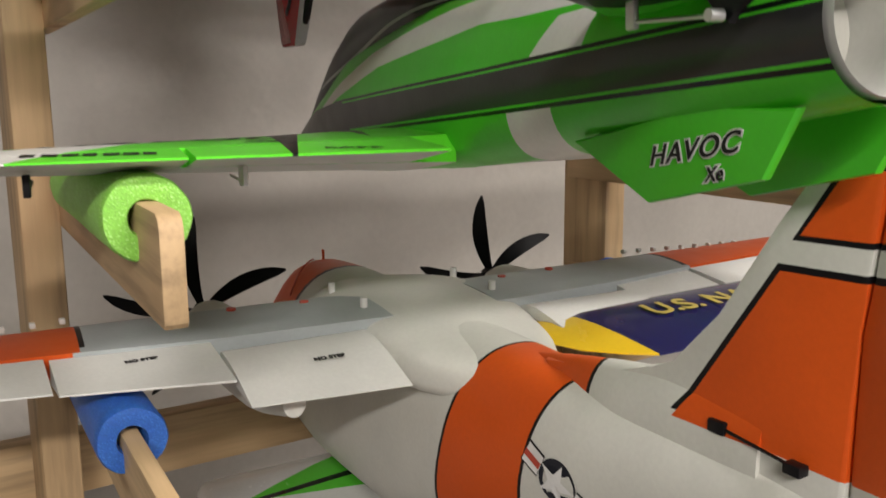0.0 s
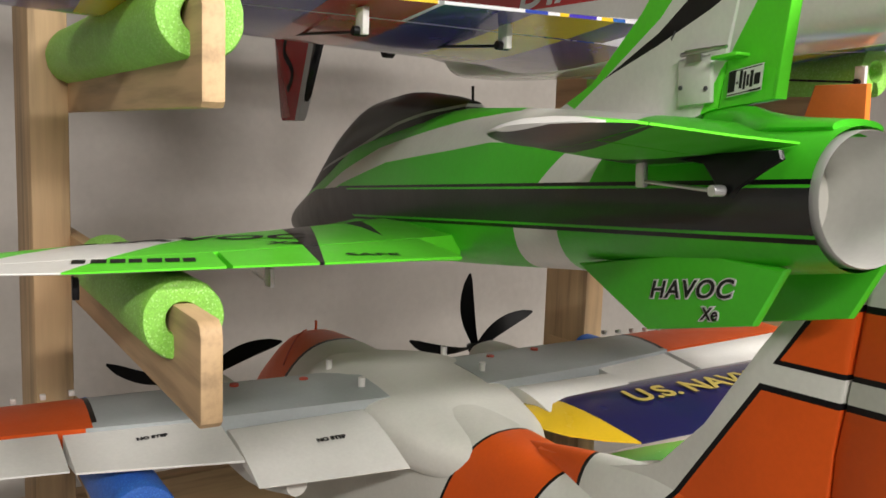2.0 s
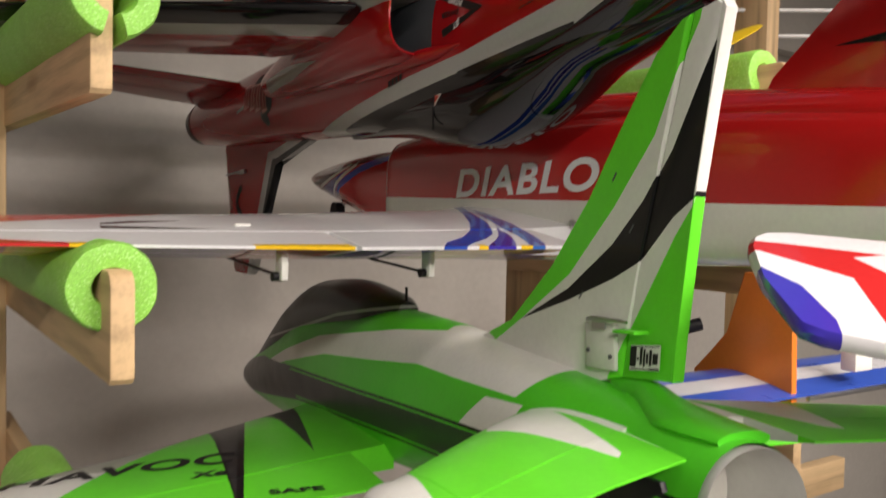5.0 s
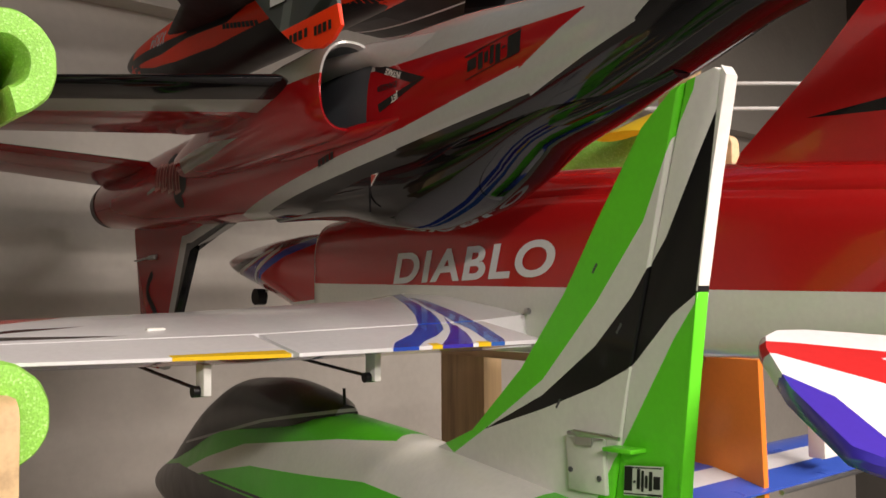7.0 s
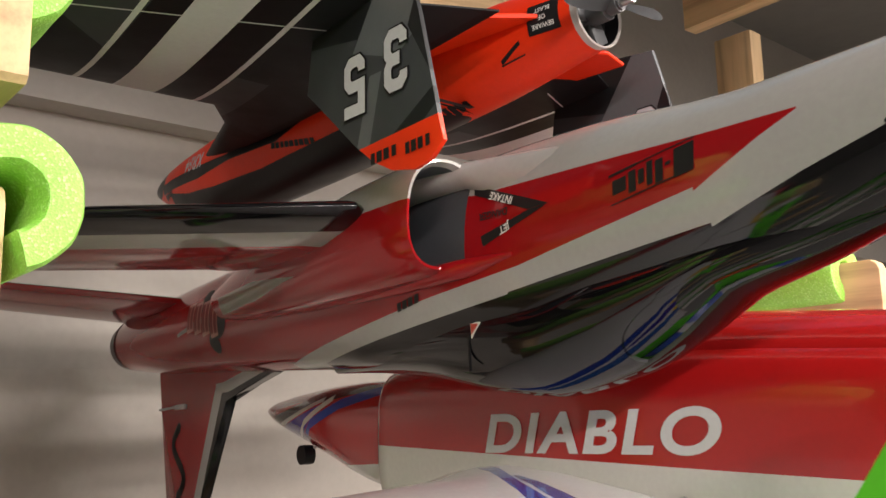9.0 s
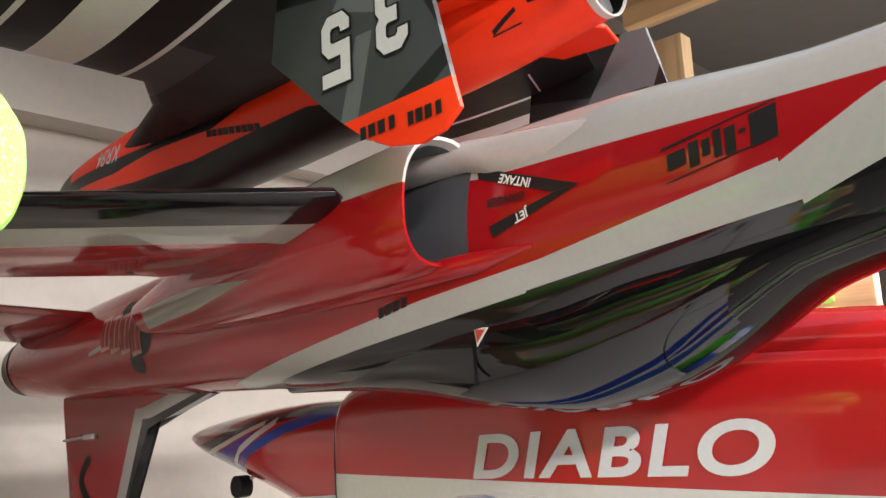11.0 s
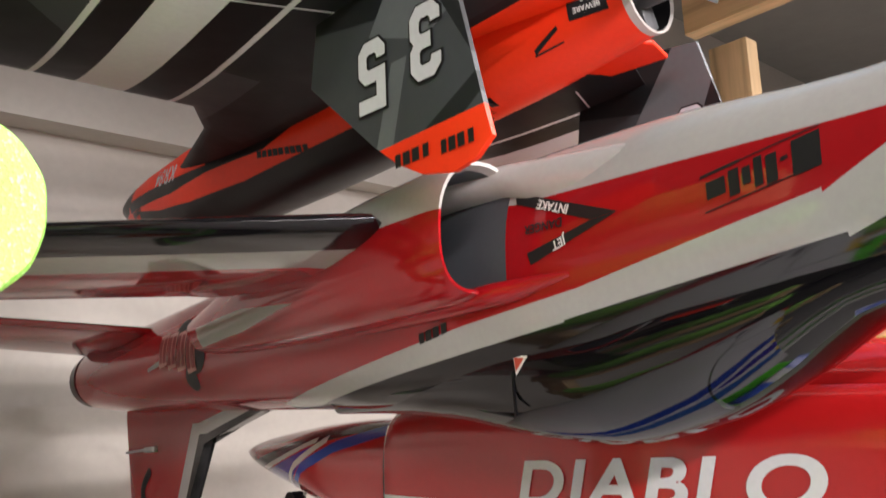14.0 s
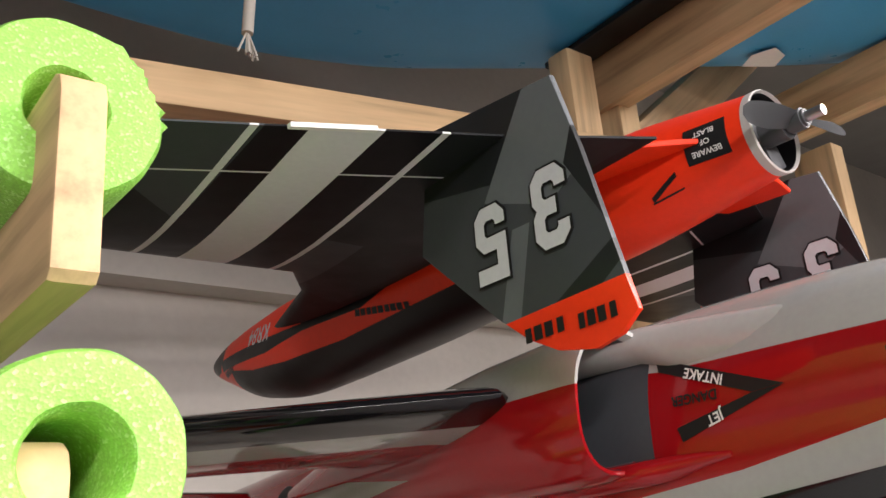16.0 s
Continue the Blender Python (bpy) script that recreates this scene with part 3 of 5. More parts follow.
    stab_paint += [("xy", [(-x, y) for x, y in pts], c) for _, pts, c in stab_paint]
    m_s = paint("green_tail_skin", LIMEG, stab_paint, 0.32, 0.1, foam=0.05)
    under = [("xy", [(-0.27, -0.1), (-0.27, 0.08), (-0.165, 0.10), (-0.21, -0.1)], CHAR), ("xy", [(-0.15, 0.12), (-0.10, 0.16), (-0.03, 0.03), (-0.06, 0.02)], BLACK)]
    m_su = paint("green_tail_underside", GREEN, under + [("xy", [(-x, y) for x, y in p], c) for _, p, c in under], 0.35)
    for sgn in (-1, 1):
        root = [(sgn * 0.035, 0.20, 0.015, 0.036, 0.020), (sgn * 0.12, 0.128, -0.016, 0.036, 0.016), (sgn * 0.205, 0.049, -0.057, 0.036, 0.0135)]
        part("stabilizer", foil(root, 0, 0.66, 0.5), [m_s, m_su], jet)
        tip = rounded([(sgn * 0.2055, 0.049, -0.057, 0.036, 0.0135), (sgn * 0.215, 0.040, -0.062, 0.036, 0.0130)], sgn * 0.025, 6, 0.5)
        part("stabilizer_tip", foil(tip, 0, 1, 0.5), [m_s, m_su], jet, "white rounded tail tip, dark underneath")
        part("elevator", foil([(sgn * 0.050, 0.187, 0.012, 0.036, 0.020), (sgn * 0.12, 0.128, -0.016, 0.036, 0.016), (sgn * 0.2045, 0.0495, -0.0568, 0.036, 0.0135)], 0.67, 1.0, 0.5), [m_s, m_su], jet)
        if sgn > 0:
            continue
        bm = bmesh.new()
        box(bm, sgn * 0.088 - 0.002, sgn * 0.088 + 0.002, 0.095, 0.103, 0.012, 0.032, 0.001)
        rod(bm, (sgn * 0.088, 0.098, 0.016), (sgn * 0.088, 0.035, 0.010), 0.0012, 8)
        rod(bm, (sgn * 0.084, 0.033, 0.010), (sgn * 0.092, 0.033, 0.010), 0.0032, 14)
        part("pushrod", bm, M_alu, jet, "grey elevator pushrod and horn")
        part("control_horn", plate([(0.040, 0.012), (0.030, 0.006), (0.026, 0.012), (-0.006, 0.026), (-0.004, 0.031), (0.10, 0.031), (0.050, 0.026)], 0.004, sgn * 0.080, 0.001), M_black, jet)
    # fin
    gw = [(0.30, 0.080), (0.258, 0.100), (0.187, 0.137), (0.131, 0.184), (0.087, 0.228), (0.063, 0.269), (0.045, 0.294), (0.040, 0.31)]
    fin_paint = [("yz", [a, b, (b[0] + 0.12, b[1] + 0.06), (a[0] + 0.12, a[1] + 0.06)], LIMEG) for a, b in zip(gw, gw[1:])]
    fin_paint += [
        ("yz", [(0.258, 0.1003), (0.188, 0.127), (0.188, 0.118)], BLACK),
        ("yz", [(0.188, 0.127), (0.134, 0.158), (0.134, 0.134), (0.188, 0.118)], BLACK),
        ("yz", [(0.134, 0.158), (0.100, 0.186), (0.100, 0.150), (0.107, 0.1445), (0.134, 0.134)], BLACK),
        ("yz", [(0.100, 0.186), (0.072, 0.217), (0.072, 0.174), (0.100, 0.150)], BLACK),
        ("yz", [(0.072, 0.217), (0.046, 0.257), (0.020, 0.295), (0.020, 0.203), (0.072, 0.174)], BLACK),
        ("yz", [(0.050, 0.185), (0.084, 0.147), (0.119, 0.097), (0.154, 0.05), (0.0, 0.05), (0.0, 0.185)], LIMEG),
    ]
    m_f = paint("striped_fin_skin", WHITE, fin_paint, 0.36, 0.1, foam=0.05)
    fin = part("fin", plate([(0.36, 0.074), (0.272, 0.096), (0.210, 0.144), (0.160, 0.192), (0.126, 0.233), (0.085, 0.282), (0.060, 0.298), (0.0512, 0.2995), (0.1072, 0.14), (0.1272, 0.066), (0.20, 0.05), (0.32, 0.05)], 0.012, 0, 0.003), m_f, jet)
    part("rudder", plate([(0.050, 0.300), (0.030, 0.302), (0.024, 0.296), (0.040, 0.24), (0.072, 0.095), (0.076, 0.068), (0.1268, 0.066), (0.1068, 0.14)], 0.0086, 0, 0.0012), m_f, jet)
    part("rudder_edge", plate([(0.0255, 0.3015), (0.0225, 0.296), (0.0385, 0.24), (0.0520, 0.186), (0.0535, 0.186), (0.0395, 0.24)], 0.0091, 0, 0.0006), M_white, jet, "white trailing edge of the rudder")
    part("rudder_edge", plate([(0.0520, 0.1855), (0.0705, 0.095), (0.0745, 0.068), (0.077, 0.068), (0.0735, 0.095), (0.0535, 0.1855)], 0.0091, 0, 0.0006), plain("lime_edge", LIMEG, 0.35), jet)
    bm = bmesh.new()
    box(bm, -0.0100, -0.006, 0.128, 0.162, 0.070, 0.103, 0.0015, Matrix.Identity(4))
    part("servo_cover", bm, plain("white_servo_cover", (0.74, 0.74, 0.70), 0.4), jet, "white plastic servo cover with two screws")
    for y, z in ((0.158, 0.083), (0.132, 0.080)):
        bm = bmesh.new()
        rod(bm, (-0.0095, y, z), (-0.011, y, z), 0.0017, 10)
        part("screw", bm, M_gun, jet)
    bm = bmesh.new()
    box(bm, -0.014, -0.010, 0.118, 0.156, 0.104, 0.107, 0.001), rod(bm, (-0.013, 0.150, 0.107), (-0.013, 0.110, 0.105), 0.0012, 8)
    box(bm, -0.0125, -0.0115, 0.135, 0.150, 0.099, 0.104, 0)
    part("rudder_pushrod", bm, M_metal, jet)
    bm = bmesh.new()
    box(bm, -0.016, -0.003, 0.098, 0.122, 0.0975, 0.1, 0.0008)
    part("rudder_horn", bm, plain("green_plastic", LIMEG, 0.4), jet)
    blocks("fin_badge", 1, jet, M_white_vinyl, side_frame(0.099, 0.082, -0.0066, 4), 0.031, 0.0168, "black and white maker's badge", 0.2)
    wordmark("fin_badge", jet, M_ink, side_frame(0.099, 0.082, -0.0070, 4), 0.030, 0.016)
    for y, z in ((0.130, 0.205), (0.112, 0.168), (0.172, 0.122)):
        bm = bmesh.new()
        box(bm, -0.0004, 0.0004, -0.0035, 0.0035, -0.0007, 0.0007, 0, pose(-0.0060, y, z, -50, 0, 0))
        part("fin_slit", bm, M_gun, jet)
    # ventral strakes and the ridge over the nozzle
    for sgn in (-1, 1):
        strake = part("ventral_strake", plate([(0.235, -0.046), (0.148, -0.086), (0.050, -0.070), (0.026, -0.034), (0.10, -0.03)], 0.007, sgn * 0.040, 0.002), plain("green_strake", GREEN, 0.32, 0, 0.15), jet)
    for grow, mat, dx in ((0.0011, M_white_vinyl, 0.0), (0.0002, M_ink, 0.0005)):
        lettering("strake_lettering", "HAVOC", jet, mat, side_frame(0.106, -0.0540, -0.0442 - dx, 6), 0.0165, 0.34, "black slanted capitals edged in white", None, 0.0002, grow, 1.28, 1.10)
        lettering("strake_lettering", "Xe", jet, mat, side_frame(0.086, -0.0675, -0.0442 - dx, 6), 0.0115, 0.3, "", None, 0.0002, grow, 1.1)
    part("dorsal_fairing", body([(0.004, 0.020, 0.050, 0.040, 2.0, -0.015), (0.05, 0.024, 0.055, 0.040, 2.0, -0.012), (0.08, 0.020, 0.061, 0.03, 2.0, -0.006), (0.105, 0.012, 0.067, 0.04), (0.14, 0.006, 0.066, 0.04)], 20, 12), plain("green_fairing", GREEN, 0.32, 0, 0.15), jet)
    bm = bmesh.new()
    box(bm, -0.251, -0.247, 0.380, 0.40, -0.072, -0.056, 0.001), rod(bm, (-0.249, 0.38, -0.070), (-0.249, 0.45, -0.064), 0.0012, 8)
    part("flap_horn", bm, M_alu, jet)
    bm = bmesh.new()
    box(bm, -0.404, -0.399, 0.350, 0.365, -0.072, -0.056, 0.001), rod(bm, (-0.401, 0.36, -0.07), (-0.401, 0.43, -0.062), 0.0012, 8)
    part("aileron_horn", bm, M_black, jet)
    return jet


green_jet()


# ---- twin-engined patrol plane ----
ORANGE = (0.74, 0.105, 0.012)
CREAM = (0.70, 0.70, 0.64)
PGREY = (0.43, 0.47, 0.47)


def patrol_plane():
    pl = thing("model_airplane", pose(0.56, 0.896, 1.10, 0, 0, -3.5), "white and orange twin-propeller foam model patrol plane on blue foam noodles", "model airplane", "model airplanes")
    bands = []

    bands += [("yz", [(-0.216, 0.08), (-0.100, -0.30), (-0.232, -0.30), (-0.335, 0.08)], BLACK), ("yz", [(-0.220, 0.08), (-0.104, -0.30), (-0.228, -0.30), (-0.331, 0.08)], ORANGE)]
    bands += [("yz", [(0.415, -0.3), (0.22, 0.06), (0.24, 0.08), (0.60, 0.08), (0.60, -0.3)], BLACK), ("yz", [(0.422, -0.3), (0.228, 0.06), (0.24, 0.08), (0.60, 0.08), (0.60, -0.3)], ORANGE)]
    m_b = paint("cream_foam_fuselage", CREAM, bands, 0.42, 0.0, foam=0.06, dirt=0.1)
    fus = part("fuselage", body([
        (-0.66, 0.010, 0.000, -0.030), (-0.52, 0.026, 0.006, -0.060), (-0.40, 0.044, 0.011, -0.105, 2.2), (-0.28, 0.060, 0.015, -0.150, 2.3),
        (-0.14, 0.076, 0.016, -0.210, 2.4), (0.02, 0.084, 0.016, -0.255, 2.5), (0.20, 0.085, 0.020, -0.262, 2.5), (0.33, 0.080, 0.016, -0.250, 2.4),
        (0.43, 0.066, -0.035, -0.225, 2.2), (0.51, 0.044, -0.088, -0.185, 2.0), (0.555, 0.012, -0.12, -0.15, 2.0)], 44, 56), m_b, pl)
    skin = surface_of(fus)
    part("wing_saddle", body([(-0.215, 0.045, 0.004, -0.05, 2.4), (-0.13, 0.092, 0.012, -0.05, 3.2), (-0.03, 0.108, 0.0245, -0.05, 4.4), (0.06, 0.110, 0.0285, -0.05, 4.6), (0.12, 0.104, 0.024, -0.05, 4.0), (0.20, 0.05, 0.014, -0.05, 2.4)], 44, 24), paint("cream_saddle", CREAM, (), 0.42, foam=0.06), pl)
    # wings
    wl = [("xy", [(-0.80, 0.0), (-0.80, 0.2), (-0.378, 0.2), (-0.390, 0.0)], BLACK), ("xy", [(-0.80, -0.012), (-0.80, 0.2), (-0.384, 0.2), (-0.396, -0.012)], ORANGE),
          ("xy", [(0.80, 0.0), (0.80, 0.2), (0.450, 0.2), (0.425, 0.0)], BLACK), ("xy", [(0.80, -0.012), (0.80, 0.2), (0.457, 0.2), (0.432, -0.012)], ORANGE)]
    m_w = paint("grey_wing_top", PGREY, wl, 0.45, foam=0.05)
    m_wu = plain("white_wing_underside", WHITE, 0.45)
    m_ctl = paint("white_control_surface", WHITE, (), 0.4, foam=0.05)
    for s in (-1, 1):
        sec = [(s * 0.07, 0.112, -0.155, 0.004, 0.046), (s * 0.26, 0.125, -0.135, 0.004, 0.040), (s * 0.45, 0.128, -0.085, 0.006, 0.032), (s * 0.72, 0.122, -0.055, 0.012, 0.022)]
        part("wing", foil(rounded(sec, s * 0.04), 0, 0.62, 0.5), [m_w, m_wu], pl)
        part("aileron", foil([(s * 0.430, 0.128, -0.090, 0.004, 0.032), (s * 0.72, 0.122, -0.055, 0.010, 0.022)], 0.63, 1.0, 0.5), [m_ctl, m_wu], pl)
        part("spoiler_panel", foil([(s * 0.273, 0.127, -0.128 if s < 0 else -0.100, 0.001, 0.040), (s * 0.425, 0.128, -0.092 if s < 0 else -0.075, 0.002, 0.033)], 0.63, 1.0, 0.5), [m_ctl, m_wu], pl)
        chord = -0.172 if s < 0 else -0.135
        bm = foil([(s * 0.106, -0.050, chord, 0.0, 0.014), (s * 0.268, -0.052, chord + 0.012, 0.0, 0.013)], 0, 1, 0.5)
        bmesh.ops.rotate(bm, verts=bm.verts[:], cent=(0, -0.05, 0.0), matrix=Matrix.Rotation(radians(14 if s < 0 else 5), 3, "X"))
        bmesh.ops.translate(bm, verts=bm.verts[:], vec=(0, 0, 0.009))
        part("flap", bm, [m_ctl, m_wu], pl, "white drooped flap with small black lettering")
        # nacelle, spinner and propeller
        part("nacelle", body([(-0.12, 0.012, -0.02, -0.05), (-0.02, 0.034, 0.0, -0.072), (0.10, 0.038, 0.008, -0.075), (0.19, 0.034, 0.006, -0.062), (0.225, 0.022, -0.006, -0.045), (0.235, 0.010, -0.014, -0.034)], 28, 20), [paint("cream_nacelle", CREAM, (), 0.42, foam=0.05)], pl).location = (0.245 if s > 0 else -0.214, 0, 0)
        prop = part("propeller", body([(0.232, 0.010, -0.008, -0.028), (0.245, 0.010, -0.008, -0.028), (0.262, 0.003, -0.015, -0.021)], 16, 8), M_black, pl)
        prop.location = (0.245 if s > 0 else -0.214, 0, 0)
        spin = 25 if s > 0 else 20
        for k in range(5):
            a0 = radians(spin + 72 * k)
            bm = bmesh.new()
            vs_a, vs_b = [], []
            for i in range(9):
                u = i / 8
                r = 0.008 + 0.120 * u
                w = 0.010 + 0.016 * math.sin(math.pi * min(1, u * 0.9 + 0.05)) - 0.004 * u
                bend = 0.040 * u * (1 - u)
                tw = radians(55 - 38 * u)
                for sg, lst in ((-1, vs_a), (1, vs_b)):
                    off = sg * w / 2 * (0.4 if i == 8 else 1)
                    x, z, y = r, off * math.cos(tw) + bend, off * math.sin(tw)
                    lst.append(bm.verts.new((x * math.cos(a0) - z * math.sin(a0), 0.240 + y, x * math.sin(a0) + z * math.cos(a0) - 0.018)))
            for i in range(8):
                bm.faces.new((vs_a[i], vs_a[i + 1], vs_b[i + 1], vs_b[i]))
            bmesh.ops.solidify(bm, geom=bm.faces[:], thickness=0.0016)
            part("blade", bm, M_black, prop)
        # small fittings on the wing
        for x, y in ((0.14, 0.045), (0.225, 0.055)):
            bm = bmesh.new()
            rod(bm, (s * x, y, 0.024), (s * x, y, 0.0268), 0.0055, 14)
            part("red_dot", bm, M_red_dot, pl)
        for x, y in ((0.088, -0.012), (0.088, 0.085)):
            bm = bmesh.new()
            rod(bm, (s * x, y, 0.02), (s * x, y, 0.036), 0.0045, 12)
            part("wing_bolt", bm, M_white, pl)
        for k in range(9):
            bm = bmesh.new()
            box(bm, s * (0.40 + 0.03 * k) - 0.003, s * (0.40 + 0.03 * k) + 0.003, 0.096, 0.104, 0.022 - 0.0009 * k, 0.028 - 0.0009 * k, 0.001)
            part("vortex_tab", bm, M_white, pl)
    lettering("flap_lettering", "NO STEP", pl, M_ink, Matrix.Translation((-0.172, -0.112, 0.0045)) @ pose(0, 0, 0, 14, 0, 0), 0.0085, 0, "", None, 0.0002, 0.0004)
    lettering("flap_lettering", "NO STEP", pl, M_ink, Matrix.Translation((-0.345, -0.05, 0.0125)) @ pose(0, 0, 0, 8, 0, 2), 0.008, 0, "", None, 0.0002, 0.0004)
    # antenna pin and wire on the nose
    bm = bmesh.new()
    rod(bm, (0, 0.335, 0.01), (0, 0.335, 0.030), 0.0022, 8)
    part("nose_pin", bm, plain("orange_pin", (0.8, 0.12, 0.03), 0.4), pl)
    bm = bmesh.new()
    arc = [Vector((-0.02 - 0.05 * k / 8, 0.325 - 0.03 * k / 8, 0.019 - 0.045 * (k / 8) ** 2)) for k in range(9)]
    for a, b in zip(arc, arc[1:]):
        rod(bm, a, b, 0.0012, 6)
    part("antenna_wire", bm, M_red_dot, pl, "thin red antenna wire on the nose")
    # fin
    o1 = [(-0.415, -0.03), (-0.4155, 0.021), (-0.440, 0.021), (-0.527, 0.1505), (-0.72, 0.158), (-0.72, -0.03)]
    o1b = [(-0.411, -0.03), (-0.411, 0.0265), (-0.438, 0.0265), (-0.525, 0.1555), (-0.72, 0.163), (-0.72, -0.03)]
    o2 = [(-0.541, 0.1765), (-0.572, 0.2215), (-0.72, 0.228), (-0.72, 0.184)]
    o2b = [(-0.535, 0.1725), (-0.570, 0.2265), (-0.72, 0.233), (-0.72, 0.179)]
    m_f = paint("cream_orange_fin", CREAM, [("yz", [(-0.2, 0.1), (-0.2, -0.1), (-0.338, -0.1), (-0.345, 0.1)], BLACK), ("yz", [(-0.2, 0.1), (-0.2, -0.1), (-0.333, -0.1), (-0.340, 0.1)], ORANGE), ("yz", o1b, BLACK), ("yz", o1, ORANGE), ("yz", o2b, BLACK), ("yz", o2, ORANGE)], 0.42, foam=0.06)
    part("fin", plate([(-0.26, 0.018), (-0.36, 0.033), (-0.418, 0.047), (-0.436, 0.056), (-0.476, 0.109), (-0.523, 0.181), (-0.570, 0.250), (-0.584, 0.262), (-0.602, 0.262), (-0.588, 0.12), (-0.586, -0.05), (-0.40, -0.05), (-0.28, -0.02)], 0.024, 0, 0.007), m_f, pl)
    part("fin_fairing", body([(-0.22, 0.004, 0.012, -0.03), (-0.30, 0.018, 0.030, -0.04), (-0.38, 0.026, 0.044, -0.05), (-0.44, 0.022, 0.052, -0.05), (-0.52, 0.016, 0.05, -0.04)], 24, 16), m_f, pl)
    part("rudder", plate([(-0.604, 0.262), (-0.69, 0.262), (-0.70, 0.25), (-0.68, -0.02), (-0.588, -0.02), (-0.590, 0.12)], 0.018, 0, 0.004), m_f, pl)
    bm = bmesh.new()
    rod(bm, (-0.016, -0.485, 0.026), (-0.020, -0.555, 0.022), 0.0013, 8)
    box(bm, -0.019, -0.012, -0.492, -0.476, 0.021, 0.031, 0.001), box(bm, -0.024, -0.014, -0.562, -0.548, 0.017, 0.025, 0.001)
    part("rudder_pushrod", bm, M_black, pl, "black clevis and steel rudder pushrod")
    # national insignia on the flank
    way = (1, 0, 0)
    m0 = side_frame(-0.338, -0.070, -0.10, -26)
    marks = [("insignia_disc", plain("navy_vinyl", (0.02, 0.022, 0.03), 0.45), 0, 0)]
    marks += [("insignia_bar", mat, kind, sg) for kind, mat in ((1, M_ink), (2, M_white_vinyl), (3, M_red_dot)) for sg in (-1, 1)]
    marks += [("insignia_star", M_white_vinyl, 4, 0)]
    for nm, mat, kind, sg in marks:
        bm = bmesh.new()
        if kind == 0:
            bmesh.ops.create_circle(bm, cap_ends=True, segments=32, radius=0.0225)
        elif kind == 4:
            vs = [bm.verts.new(((0.022 if k % 2 == 0 else 0.0085) * math.sin(math.pi * k / 5), (0.022 if k % 2 == 0 else 0.0085) * math.cos(math.pi * k / 5), 0)) for k in range(10)]
            c = bm.verts.new((0, 0, 0))
            for k in range(10):
                bm.faces.new((vs[k], vs[(k + 1) % 10], c))
        else:
            w, h = {1: (0.023, 0.0125), 2: (0.0215, 0.0105), 3: (0.0215, 0.0035)}[kind]
            x0 = sg * 0.0215
            bm.faces.new([bm.verts.new((x0 + sg * a * w, b * h, 0)) for a, b in ((0, -1), (1, -1), (1, 1), (0, 1))])
        me = bpy.data.meshes.new(nm)
        bm.to_mesh(me), bm.free()
        me.transform(m0)
        laid(nm, me, pl, mat, (skin, way), "").location.x = -0.0006 * kind
    part("tail_wheel_leg", plate([(0.26, -0.28), (0.20, -0.30), (0.20, -0.25), (0.27, -0.24)], 0.03, 0.0, 0.004), M_black, pl)
    return pl


patrol_plane()


# ---- red and white aerobatic plane ----
RED = (0.50, 0.012, 0.012)
BLUE = (0.02, 0.07, 0.45)
PURPLE = (0.045, 0.03, 0.36)


TAIL_L, TAIL_B, TAIL_R = (0.4865, 0.3098, 1.561), (0.406, 0.2168, 1.5096), (0.5421, 0.2475, 1.5548)


